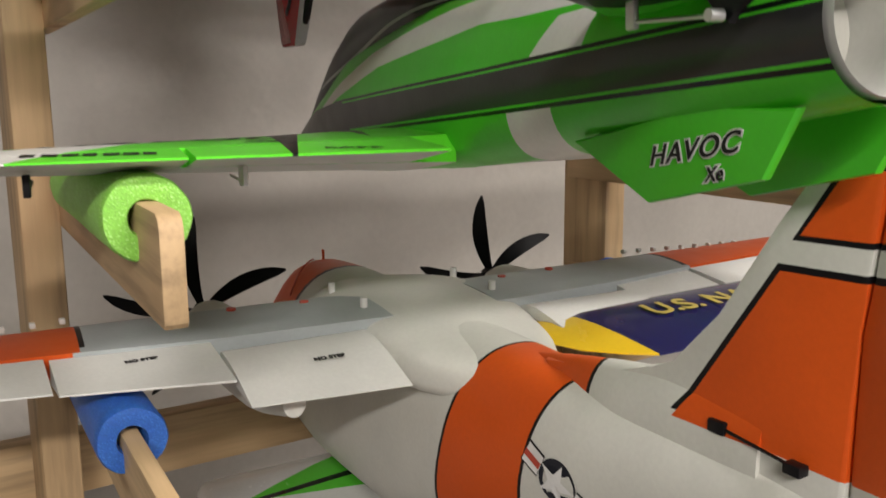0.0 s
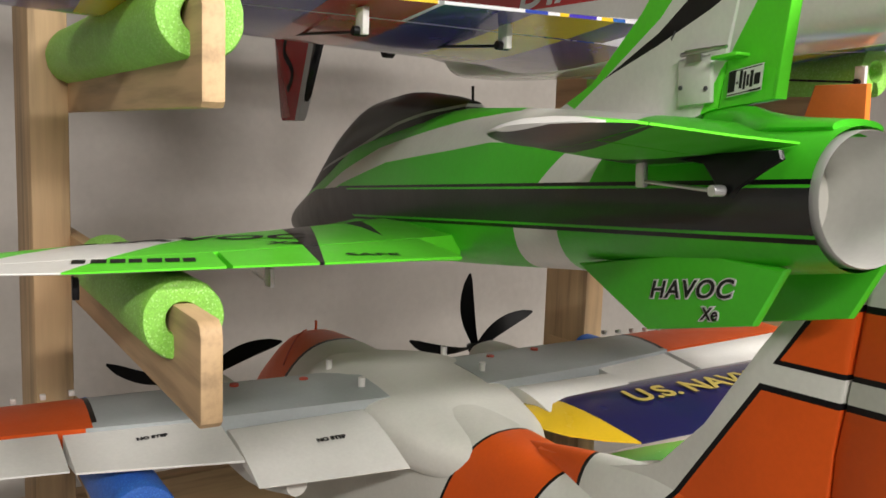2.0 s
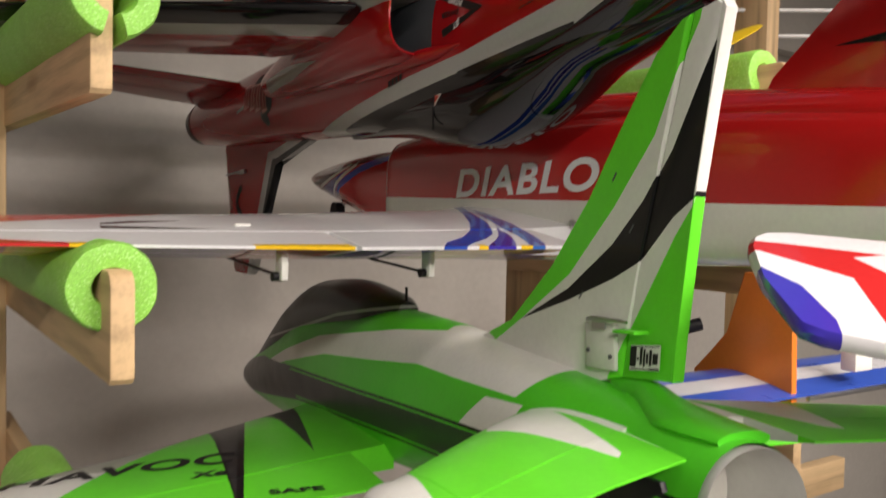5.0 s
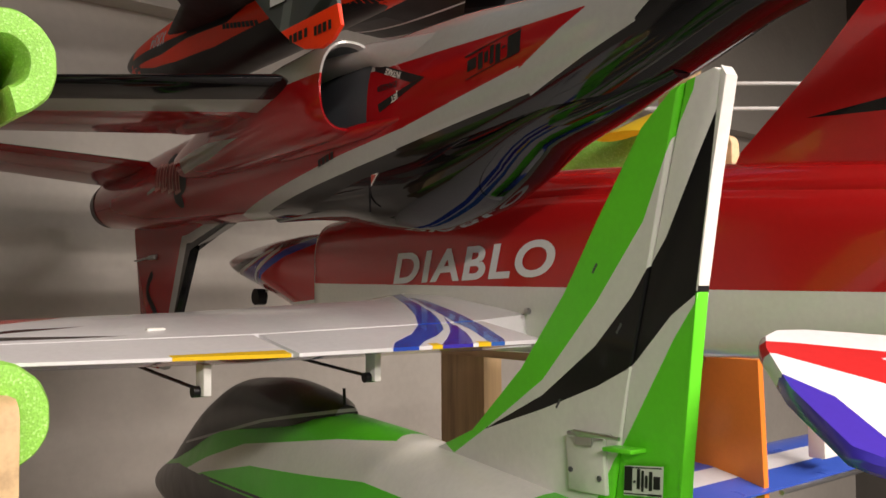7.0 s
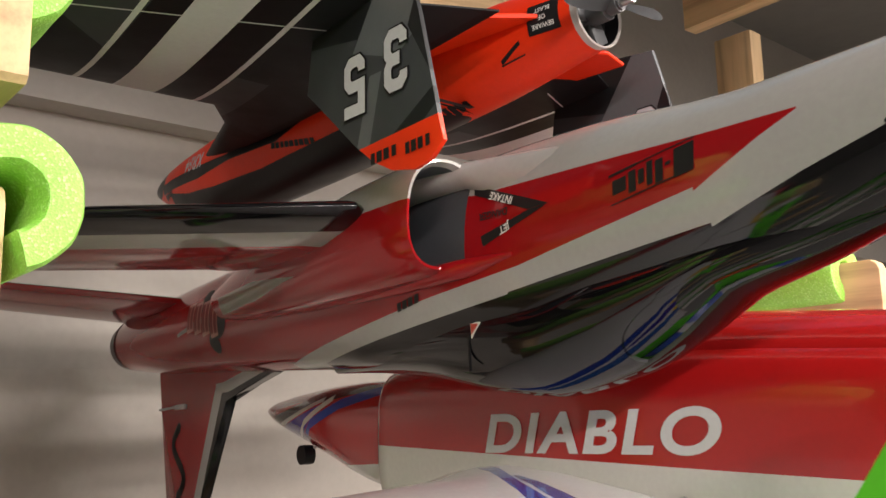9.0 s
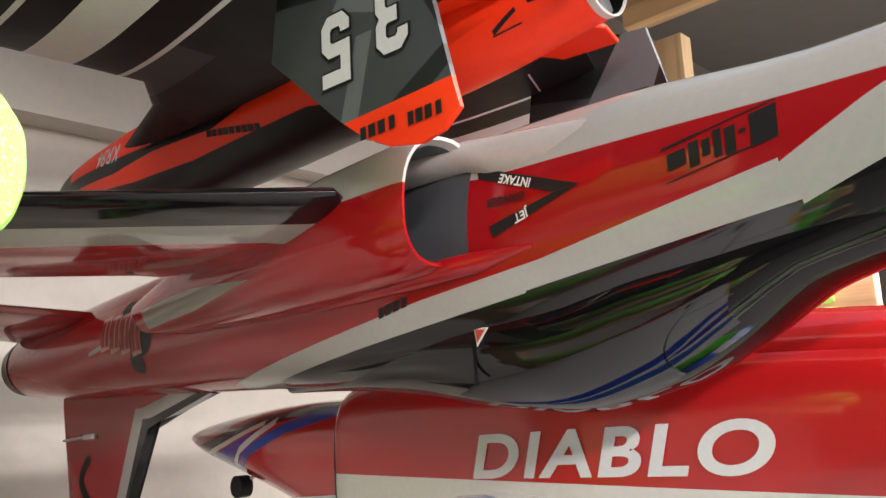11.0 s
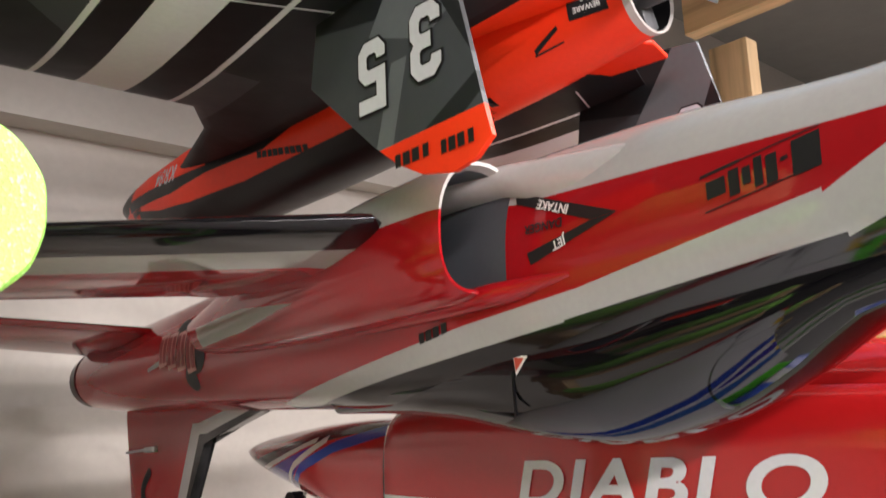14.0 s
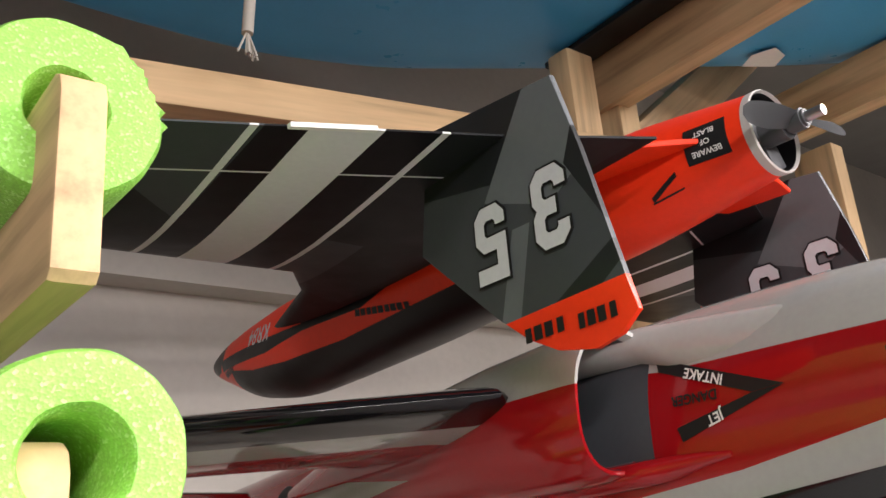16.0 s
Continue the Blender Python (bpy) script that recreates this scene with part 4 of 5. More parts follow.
def aerobatic_plane():
    pl = thing("model_airplane", pose(0.72, 0.80, 1.58, 0, 0, -3.4), "glossy red white and blue film-covered aerobatic model plane", "model airplane", "model airplanes")
    fields = [
        ("yz", [(-1.0, -0.0092), (-1.0, 0.4), (1.0, 0.4), (1.0, 0.0155)], RED),
    ]
    m_b = paint("red_white_film", (0.74, 0.74, 0.68), fields, 0.22, 0.6, dirt=0.06)
    fus = part("fuselage", body([
        (-0.78, 0.012, 0.055, -0.010, 3.0), (-0.55, 0.045, 0.070, -0.048, 3.6), (-0.35, 0.062, 0.086, -0.058, 4.2), (-0.15, 0.070, 0.094, -0.066, 4.6),
        (0.10, 0.070, 0.094, -0.070, 4.6), (0.216, 0.069, 0.088, -0.067, 4.2), (0.224, 0.066, 0.085, -0.063, 4.2), (0.227, 0.061, 0.079, -0.057, 4.2)], 48, 40), m_b, pl)
    def ribbon(pts, w, c):
        return [("yz", [(a[0], a[1] + w), (b[0], b[1] + w), (b[0], b[1] - w), (a[0], a[1] - w)], c) for a, b in zip(pts, pts[1:])]

    PALE = (0.74, 0.74, 0.70)
    swoosh = [("yz", [(0.374, -0.025), (0.20, -0.013), (0.20, -0.09), (0.40, -0.09)], PALE)]
    swoosh += ribbon([(0.60, 0.018), (0.50, 0.036), (0.40, 0.056), (0.30, 0.068), (0.20, 0.077)], 0.006, BLACK)
    swoosh += [("yz", [(0.545, 0.013), (0.381, 0.050), (0.463, -0.010)], PURPLE)]
    swoosh += ribbon([(0.58, 0.010), (0.47, 0.034), (0.374, 0.057)], 0.0028, PALE)
    swoosh += ribbon([(0.475, -0.018), (0.450, 0.008), (0.425, 0.028), (0.351, 0.058)], 0.004, PALE)
    swoosh += ribbon([(0.452, -0.025), (0.432, 0.004), (0.405, 0.026), (0.330, 0.050), (0.220, 0.070)], 0.006, BLUE)
    m_cowl = paint("red_cowl_film", RED, swoosh, 0.22, 0.6, dirt=0.06)
    part("cowling", body([(0.232, 0.058, 0.076, -0.050, 3.4), (0.30, 0.057, 0.077, -0.040, 3.0), (0.38, 0.054, 0.074, -0.020, 2.6), (0.46, 0.044, 0.068, -0.002, 2.3), (0.55, 0.030, 0.058, 0.018, 2.0), (0.60, 0.014, 0.048, 0.034, 2.0), (0.612, 0.004, 0.042, 0.038, 2.0)], 40, 28), m_cowl, pl, "tapered red cowling with blue and white swooshes")
    part("cowl_gap", body([(0.2255, 0.0605, 0.077, -0.056, 3.6), (0.2335, 0.0605, 0.077, -0.056, 3.6)], 40, 2), M_black, pl)
    part("turtle_deck", body([(-0.72, 0.010, 0.064, 0.03), (-0.40, 0.046, 0.100, 0.05), (-0.10, 0.058, 0.120, 0.05), (0.12, 0.055, 0.116, 0.05), (0.22, 0.03, 0.094, 0.05)], 32, 24), paint("red_film_deck", RED, (), 0.2, 0.7, dirt=0.05), pl)
    lettering("flank_lettering", "DIABLO", pl, M_white_vinyl, side_frame(-0.088, 0.0228, -0.0716, 1.5), 0.0465, 0.22, "white slanted capital letters", (surface_of(fus), (1, 0, 0)), 0.0, 0.0013, 1.42, 1.13).location.x = -0.0003
    bm = bmesh.new()
    rod(bm, (-0.07, -0.185, -0.022), (-0.074, -0.185, -0.022), 0.003, 10)
    part("screw", bm, M_metal, pl)
    # wings
    def band(a, b, c):
        return [("xy", [p, q, v, u], c) for p, q, u, v in zip(a, a[1:], b, b[1:])]

    STEEL = (0.03, 0.13, 0.45)
    swirl = band([(-0.292, -0.275), (-0.259, -0.235), (-0.228, -0.214), (-0.201, -0.186), (-0.175, -0.147), (-0.146, -0.094), (-0.115, -0.035), (-0.080, 0.04)],
                 [(-0.275, -0.275), (-0.235, -0.240), (-0.211, -0.225), (-0.189, -0.206), (-0.170, -0.177), (-0.146, -0.133), (-0.118, -0.065), (-0.075, 0.02)], BLUE)
    swirl += band([(-0.252, -0.275), (-0.210, -0.237), (-0.188, -0.214), (-0.174, -0.194), (-0.152, -0.159)],
                  [(-0.212, -0.275), (-0.190, -0.243), (-0.178, -0.222), (-0.167, -0.196), (-0.1515, -0.158)], PURPLE)
    swirl += band([(-0.198, -0.275), (-0.180, -0.249), (-0.167, -0.217), (-0.157, -0.176), (-0.131, -0.107), (-0.101, -0.033)],
                  [(-0.180, -0.275), (-0.163, -0.252), (-0.146, -0.211), (-0.129, -0.157), (-0.113, -0.100), (-0.097, -0.037)], STEEL)
    swirl += [
        ("xy", [(-0.43, -0.40), (-0.352, -0.40), (-0.352, -0.231), (-0.43, -0.219)], (0.85, 0.55, 0.02)),
        ("xy", [(-0.245, -0.40), (-0.230, -0.40), (-0.228, -0.247), (-0.237, -0.246)], (0.85, 0.55, 0.02)),
        ("xy", [(-0.210, -0.40), (-0.196, -0.40), (-0.182, -0.254), (-0.194, -0.252)], (0.85, 0.55, 0.02)),
        ("xy", [(-0.56, -0.40), (-0.53, -0.40), (-0.53, -0.195), (-0.56, -0.19)], (0.85, 0.55, 0.02)),
        ("xy", [(-0.80, -0.40), (-0.56, -0.40), (-0.56, -0.19), (-0.80, -0.10)], (0.6, 0.03, 0.03)),
        ("xy", [(-0.80, 0.2), (-0.80, -0.14), (-0.521, -0.090), (-0.44, -0.040), (-0.36, 0.05), (-0.30, 0.2)], (0.6, 0.03, 0.03)),
        ("xy", [(-0.524, -0.118), (-0.500, -0.108), (-0.450, -0.110), (-0.499, -0.119), (-0.524, -0.124)], BLACK), ("xy", [(-0.527, -0.131), (-0.508, -0.136), (-0.398, -0.158), (-0.466, -0.153), (-0.527, -0.143)], BLACK),
    ]
    swirl += [("xy", [(-x, y) for x, y in p], c) for _, p, c in swirl]
    m_w = paint("white_film_wing", (0.80, 0.80, 0.82), swirl, 0.22, 0.5, dirt=0.05)
    cols = [PURPLE, (0.82, 0.55, 0.02), PURPLE, (0.55, 0.03, 0.03), PURPLE, (0.82, 0.55, 0.02), PURPLE]
    und = []
    for k, c in enumerate(cols):
        x0 = -0.10 - 0.085 * k
        und.append(("xy", [(x0, -0.40), (x0 - 0.085, -0.40), (x0 - 0.055, 0.2), (x0 + 0.03, 0.2)], c))
    und += [("xy", [(-x, y) for x, y in p], c) for _, p, c in und]
    m_wu = paint("patchwork_film_underside", (0.09, 0.10, 0.26), und, 0.25, 0.5)
    for s in (-1, 1):
        up = 0.03 if s > 0 else 0.0
        sec = [(s * 0.06, 0.150, -0.270, -0.043, 0.066), (s * 0.13, 0.105, -0.264, -0.044 + up * 0.3, 0.055), (s * 0.35, 0.055, -0.243, -0.045 + up, 0.044), (s * 0.66, 0.015, -0.175, -0.043 + up * 2, 0.030)]
        part("wing", foil(rounded(sec, s * 0.04), 0, 0.78, 0.42), [m_w, m_wu], pl)
        part("aileron", foil([(s * 0.351, 0.055, -0.243, -0.045 + up, 0.044), (s * 0.66, 0.015, -0.175, -0.043 + up * 2, 0.030)], 0.79, 1.0, 0.42), [m_w, m_wu], pl)
        part("flap", foil([(s * 0.13, 0.105, -0.264, -0.044 + up * 0.3, 0.055), (s * 0.346, 0.055, -0.243, -0.045 + up, 0.044)], 0.79, 1.0, 0.42), [m_w, m_wu], pl)
        for x in (0.33, 0.41):
            bm = bmesh.new()
            box(bm, s * x - 0.007, s * x + 0.007, -0.143, -0.138, -0.031, -0.0274, 0.001)
            part("hinge_pocket", bm, M_white, pl)
        for x in (0.26, 0.40):
            bm = bmesh.new()
            box(bm, s * x - 0.003, s * x + 0.003, -0.213, -0.199, -0.072, -0.050, 0.001)
            part("control_horn", bm, M_white, pl)
            bm = bmesh.new()
            rod(bm, (s * x, -0.205, -0.069), (s * x, -0.06, -0.060), 0.0014, 8), rod(bm, (s * x - 0.008, -0.205, -0.069), (s * x + 0.004, -0.205, -0.069), 0.004, 10)
            part("pushrod", bm, M_black, pl)
    # tail panel: L, B its outer edge, R along its leading edge
    L, B, R = (Vector(p) for p in (TAIL_L, TAIL_B, TAIL_R))
    back = pl.matrix_world.inverted()
    L, B, R = back @ L, back @ B, back @ R
    u = (R - L).normalized()
    n = u.cross(B - L).normalized()
    if n.z < 0:
        n = -n
    v = n.cross(u)
    tm = Matrix((( u.x, v.x, n.x, L.x), (u.y, v.y, n.y, L.y), (u.z, v.z, n.z, L.z), (0, 0, 0, 1)))
    bu, bv = (B - L).dot(u), (B - L).dot(v)
    sg = 1 if bv > 0 else -1
    hgt = abs(bv)
    edge = [(0.35, 0.0), (0.03, 0.0), (0.012, 0.004), (0.003, 0.014), (0.0, 0.03), (bu * 0.5 - 0.004, hgt * 0.55), (bu - 0.002, hgt * 0.94), (bu + 0.010, hgt), (bu + 0.12, hgt + 0.018), (0.35, hgt + 0.03)]
    k = hgt / 0.16
    film = [("xy", [(-0.1, sg * 0.030 * k), (0.02, sg * 0.026 * k), (0.08, sg * 0.030 * k), (0.06, sg * 0.040 * k), (-0.1, sg * 0.052 * k)], (0.62, 0.03, 0.03)),
            ("xy", [(0.000, sg * 0.040 * k), (0.055, sg * 0.032 * k), (0.085, sg * 0.075 * k), (0.055, sg * 0.075 * k)], (0.62, 0.03, 0.03)),
            ("xy", [(0.055, sg * 0.072 * k), (0.084, sg * 0.072 * k), (0.15, sg * 0.13 * k), (0.25, sg * 0.25 * k), (0.075, sg * 0.25 * k)], (0.62, 0.03, 0.03)),
            ("xy", [(-0.2, sg * 0.062 * k), (0.0, sg * 0.066 * k), (0.025, sg * 0.095 * k), (0.038, sg * 0.14 * k), (0.040, sg * 0.25 * k), (-0.2, sg * 0.25 * k)], (0.05, 0.035, 0.42))]
    bm = sheet([(x, sg * y) for x, y in edge], -0.010, 0.0, 0.003)
    tail = part("stabilizer", bm, paint("swoosh_tail_film", (0.80, 0.80, 0.82), film, 0.22, 0.5), pl, "white tail panel with red and blue swooshes")
    tail.matrix_local = tm
    m_fin = paint("red_fin_film", RED, [("yz", [(-0.43, 0.131), (-0.56, 0.144), (-0.70, 0.150), (-0.70, 0.128), (-0.56, 0.124)], BLACK)], 0.22, 0.6)
    part("fin", plate([(-0.355, 0.095), (-0.375, 0.108), (-0.437, 0.169), (-0.50, 0.235), (-0.55, 0.30), (-0.66, 0.31), (-0.67, 0.05), (-0.50, 0.06)], 0.014, 0, 0.004), m_fin, pl)
    part("rudder", plate([(-0.663, 0.31), (-0.76, 0.29), (-0.78, 0.0), (-0.675, 0.0), (-0.673, 0.05)], 0.011, 0, 0.003), m_fin, pl)
    bm = bmesh.new()
    rod(bm, (-0.045, 0.440, -0.014), (-0.030, 0.440, -0.014), 0.0125, 24)
    part("wheel", bm, M_black, pl, "small black rubber wheel")
    bm = bmesh.new()
    rod(bm, (-0.036, 0.440, -0.014), (-0.02, 0.415, 0.01), 0.002, 8)
    part("wheel_leg", bm, M_metal, pl)
    return pl


aerobatic_plane()


# ---- inverted red jet ----
SILVER = (0.40, 0.40, 0.385)


def red_jet():
    pl = thing("model_jet", pose(0.592, 0.80, 1.764, -2, 0, -4.3), "glossy red silver and black model jet stored upside down", "model airplane", "model airplanes")
    HR = (0.33, 0.007, 0.010)
    fields = [
        ("yz", [(-0.9, 0.055), (-0.352, 0.008), (-0.287, 0.011), (-0.084, 0.022), (0.031, 0.041), (0.3, 0.10), (0.3, 0.2), (-0.9, 0.2)], SILVER),
        ("yz", [(-0.352, 0.008), (-0.9, 0.055), (-0.9, -0.2), (-0.36, -0.2)], SILVER),
        ("yz", [(-0.353, 0.009), (-0.327, -0.003), (-0.282, -0.021), (-0.285, -0.07), (-0.362, -0.07)], SILVER),
        ("yz", [(-0.284, -0.0205), (-0.13, -0.041), (-0.13, -0.08), (-0.288, -0.07)], SILVER),
        ("yz", [(-0.131, -0.041), (-0.022, -0.049), (0.275, -0.080), (0.275, -0.12), (-0.131, -0.09)], SILVER),
        ("yz", [(-0.9, 0.058), (-0.451, 0.023), (-0.396, -0.013), (-0.396, -0.2), (-0.9, -0.2)], BLACK),
        ("yz", [(-0.397, -0.013), (-0.351, -0.027), (-0.29, -0.043), (-0.29, -0.2), (-0.397, -0.2)], BLACK),
        ("yz", [(-0.291, -0.043), (-0.113, -0.058), (-0.113, -0.2), (-0.291, -0.2)], BLACK),
        ("yz", [(-0.114, -0.058), (0.061, -0.073), (0.20, -0.084), (0.20, -0.2), (-0.114, -0.2)], BLACK),
        ("yz", [(-0.076, 0.054), (-0.071, -0.034), (0.10, -0.034), (0.10, 0.054)], (0.075, 0.085, 0.095)),
        ("yz", [(0.133, -0.010), (0.25, 0.004), (0.402, 0.008), (0.383, -0.014), (0.25, -0.016)], (0.30, 0.30, 0.27)),
        ("yz", [(0.40, 0.004), (0.56, -0.018), (0.56, -0.022), (0.40, -0.008)], (0.30, 0.30, 0.27)),
    ]
    m_b = paint("glossy_red_fuselage", HR, fields, 0.08, 0.0, dirt=0.07)
    fus = part("fuselage", body([
        (-0.80, 0.004, 0.034, 0.026), (-0.74, 0.018, 0.040, 0.010), (-0.62, 0.030, 0.042, -0.006), (-0.48, 0.039, 0.040, -0.022, 2.1), (-0.40, 0.044, 0.042, -0.046, 2.2), (-0.31, 0.048, 0.043, -0.070, 2.3),
        (-0.18, 0.052, 0.058, -0.090, 2.4), (-0.07, 0.054, 0.064, -0.098, 2.4), (0.08, 0.058, 0.066, -0.098, 2.2), (0.25, 0.058, 0.060, -0.088, 2.1), (0.45, 0.056, 0.058, -0.076, 2.0), (0.70, 0.050, 0.052, -0.062, 2.0), (0.88, 0.044, 0.046, -0.044, 2.0)], 44, 60), m_b, pl)
    skin = surface_of(fus)
    hood = part("canopy", body([(-0.40, 0.012, -0.03, -0.050), (-0.33, 0.032, -0.03, -0.071), (-0.28, 0.040, -0.04, -0.083), (-0.24, 0.044, -0.04, -0.104), (-0.19, 0.047, -0.04, -0.124), (-0.12, 0.047, -0.05, -0.1345), (-0.05, 0.044, -0.05, -0.127), (0.04, 0.034, -0.06, -0.110), (0.14, 0.018, -0.07, -0.099), (0.22, 0.006, -0.08, -0.094)], 40, 40), plain("glossy_black_canopy", (0.004, 0.004, 0.005), 0.05, 0, 0.0), pl, "glossy black canopy hanging underneath")
    bm = bmesh.new()
    box(bm, -0.0455, -0.044, -0.0615, -0.060, -0.112, -0.084, 0)
    part("canopy_seam", bm, M_black, pl)
    # warning triangle
    for sz, mat, dx in ((0.0088, M_white_vinyl, 0), (0.0058, M_red_dot, 0.0005)):
        bm = bmesh.new()
        bm.faces.new([bm.verts.new((sz * math.cos(a), sz * math.sin(a), 0)) for a in (0.4, 0.4 + 2.094, 0.4 + 4.189)])
        me = bpy.data.meshes.new("warning_triangle")
        bm.to_mesh(me), bm.free()
        me.transform(side_frame(-0.066, -0.0785, -0.12))
        ob = laid("warning_triangle", me, pl, mat, (surface_of(hood), (1, 0, 0)), "")
        ob.location.x = -dx - 0.0004
    # intakes: flared trunk with a rolled lip and a dark duct
    m_in = paint("glossy_red_intake", HR, [("yz", [(-0.2, 0.0155), (0.4, 0.030), (0.4, 0.2), (-0.2, 0.2)], SILVER), ("yz", [(0.133, -0.010), (0.25, 0.004), (0.402, 0.008), (0.383, -0.014), (0.25, -0.016)], (0.30, 0.30, 0.27))], 0.08, 0.0, dirt=0.06)
    for s in (-1, 1):
        bm = bmesh.new()
        n = 36
        prof = [(0.44, 0.010, 0.020, 0.045, 0.004), (0.30, 0.028, 0.036, 0.050, 0.006), (0.16, 0.040, 0.045, 0.056, 0.008), (0.04, 0.040, 0.048, 0.062, 0.009), (-0.030, 0.036, 0.0475, 0.066, 0.009), (-0.060, 0.0335, 0.0455, 0.068, 0.009), (-0.0685, 0.031, 0.043, 0.0685, 0.009), (-0.0685, 0.0285, 0.0405, 0.069, 0.009), (-0.062, 0.0265, 0.0385, 0.069, 0.009)]
        loops = []
        for y, w, h, cx, cz in prof:
            lp = []
            for k in range(n):
                a = 2 * math.pi * k / n
                c, q = math.cos(a), math.sin(a)
                slant = 0.008 * (c * s + 1) / 2 if y < 0 else 0
                lp.append(bm.verts.new((s * cx + w * math.copysign(abs(c) ** 0.8, c), y + slant * 0.9 + (-0.006 if y < 0 else 0) * q, cz + h * math.copysign(abs(q) ** 0.8, q))))
            loops.append(lp)
        for a, b in zip(loops, loops[1:]):
            for k in range(n):
                bm.faces.new((a[k], a[(k + 1) % n], b[(k + 1) % n], b[k]))
        part("intake", bm, m_in, pl, "red side intake with a polished rolled lip")
        bm = bmesh.new()
        loops = []
        for y, w, h, cx, cz in ((-0.062, 0.0265, 0.0385, 0.069, 0.009), (-0.02, 0.025, 0.037, 0.066, 0.009), (0.07, 0.022, 0.032, 0.056, 0.009)):
            lp = []
            for k in range(n):
                a = 2 * math.pi * k / n
                c, q = math.cos(a), math.sin(a)
                slant = 0.008 * (c * s + 1) / 2 if y < 0 else 0
                lp.append(bm.verts.new((s * cx + w * math.copysign(abs(c) ** 0.8, c), y + slant * 0.9 + (-0.006 if y < 0 else 0) * q, cz + h * math.copysign(abs(q) ** 0.8, q))))
            loops.append(lp)
        for a, b in zip(loops, loops[1:]):
            for k in range(n):
                bm.faces.new((a[k], a[(k + 1) % n], b[(k + 1) % n], b[k]))
        bm.faces.new(loops[-1])
        part("intake_duct", bm, plain("slate_duct", (0.075, 0.085, 0.095), 0.4), pl)
        part("intake_fairing", body([(-0.125, 0.002, -0.0300, -0.0335, 2.0, s * 0.0515), (-0.100, 0.005, -0.0275, -0.0375, 2.0, s * 0.0520), (-0.080, 0.008, -0.0265, -0.0410, 2.0, s * 0.0535), (-0.062, 0.011, -0.0265, -0.0420, 2.0, s * 0.0565), (0.0, 0.011, -0.026, -0.043, 2.0, s * 0.058), (0.10, 0.004, -0.026, -0.040, 2.0, s * 0.056)], 20, 24), m_in, pl)
    for s in (-1, 1):
        part("intake_shoulder", body([(-0.175, 0.006, 0.040, 0.010, 2.0, s * 0.036), (-0.130, 0.012, 0.0465, 0.012, 2.0, s * 0.037), (-0.095, 0.016, 0.0515, 0.018, 2.0, s * 0.0375), (-0.066, 0.018, 0.0550, 0.030, 2.0, s * 0.039), (0.0, 0.024, 0.057, 0.034, 2.0, s * 0.048), (0.12, 0.020, 0.053, 0.03, 2.0, s * 0.050)], 28, 28), m_in, pl, "silver shoulder blending into the intake lip")
    # chevron with lettering on the flank ahead of the intake
    def strip(pts, mat, nm):
        bm = bmesh.new()
        bm.faces.new([bm.verts.new((-0.12, y, z)) for y, z in pts])
        bmesh.ops.subdivide_edges(bm, edges=bm.edges[:], cuts=3, use_grid_fill=True)
        me = bpy.data.meshes.new(nm)
        bm.to_mesh(me), bm.free()
        return laid(nm, me, pl, mat, (skin, (1, 0, 0)), "")

    strip([(-0.080, 0.031), (-0.166, -0.0028), (-0.146, -0.0032), (-0.083, 0.0222)], M_ink, "intake_chevron")
    strip([(-0.095, -0.0210), (-0.166, -0.0030), (-0.146, -0.0034), (-0.0925, -0.0128)], M_ink, "intake_chevron")
    up = (skin, (1, 0, 0))
    for words, y, z, turn, size, mat in (("INTAKE", -0.116, 0.0125, -21, 0.0082, M_white_vinyl), ("JET", -0.120, -0.0118, 12, 0.0082, M_white_vinyl), ("DANGER", -0.108, 0.0018, -3, 0.0080, M_ink)):
        ob = lettering("intake_lettering", words, pl, mat, side_frame(y, z, -0.12, turn, True), size, 0, "", up, 0.0, 0.0002)
        ob.location.x = -0.0005
    wordmark("maker_mark", pl, M_ink, side_frame(-0.254, -0.0040, -0.12, 8, True), 0.066, 0.021, "black maker's mark on the red flank", 0.15, up)
    M_mark_red = plain("dull_red_vinyl", (0.22, 0.02, 0.02), 0.4)
    M_mark_edge = plain("pale_red_vinyl", (0.55, 0.27, 0.24), 0.4)
    for y, z, r in ((0.418, -0.014, 0.024), (0.436, -0.042, 0.012), (0.450, 0.010, 0.016)):
        ring = [[(r * f * 1.3 * math.cos(k * math.pi / 10), r * f * math.sin(k * math.pi / 10)) for k in range(20)] for f in (1.0, 0.75, 0.5, 0.25)]
        me = mesh_of([[a[k], a[(k + 1) % 20], b[(k + 1) % 20], b[k]] for a, b in zip(ring, ring[1:]) for k in range(20)] + [ring[-1]], "model_mark")
        me.transform(side_frame(y, z, -0.12, 4, True))
        laid("model_mark", me, pl, M_ink, up, "")
    for k in range(4):
        y, h = 0.424 + 0.0265 * k, 0.045 - 0.003 * k
        blocks("model_mark", 1, pl, M_mark_edge, side_frame(y, -0.012 + 0.003 * k, -0.12, 4, True), 0.0245, h, "dark red model mark with pale edges near the tail" if k == 0 else "", 0.2, up, 0.0, 0.0006)
        for dy in (-0.006, 0.006):
            blocks("model_mark", 1, pl, M_mark_red, side_frame(y + dy, -0.012 + 0.003 * k, -0.12, 4, True), 0.0085, h - 0.008, "", 0.2, up, 0.0, 0.0011)
    blocks("small_mark", 4, pl, M_ink, side_frame(0.010, -0.050, -0.12, 8, True), 0.035, 0.007, "", 0.4, up)
    # wings, tail and hanging fin
    def line(s, off, w):
        a, b = (0.10, -0.016), (0.50, 0.209)
        return [(s * a[0], a[1] + off), (s * b[0], b[1] + off), (s * b[0], b[1] + off + w), (s * a[0], a[1] + off + w)]

    wp = []
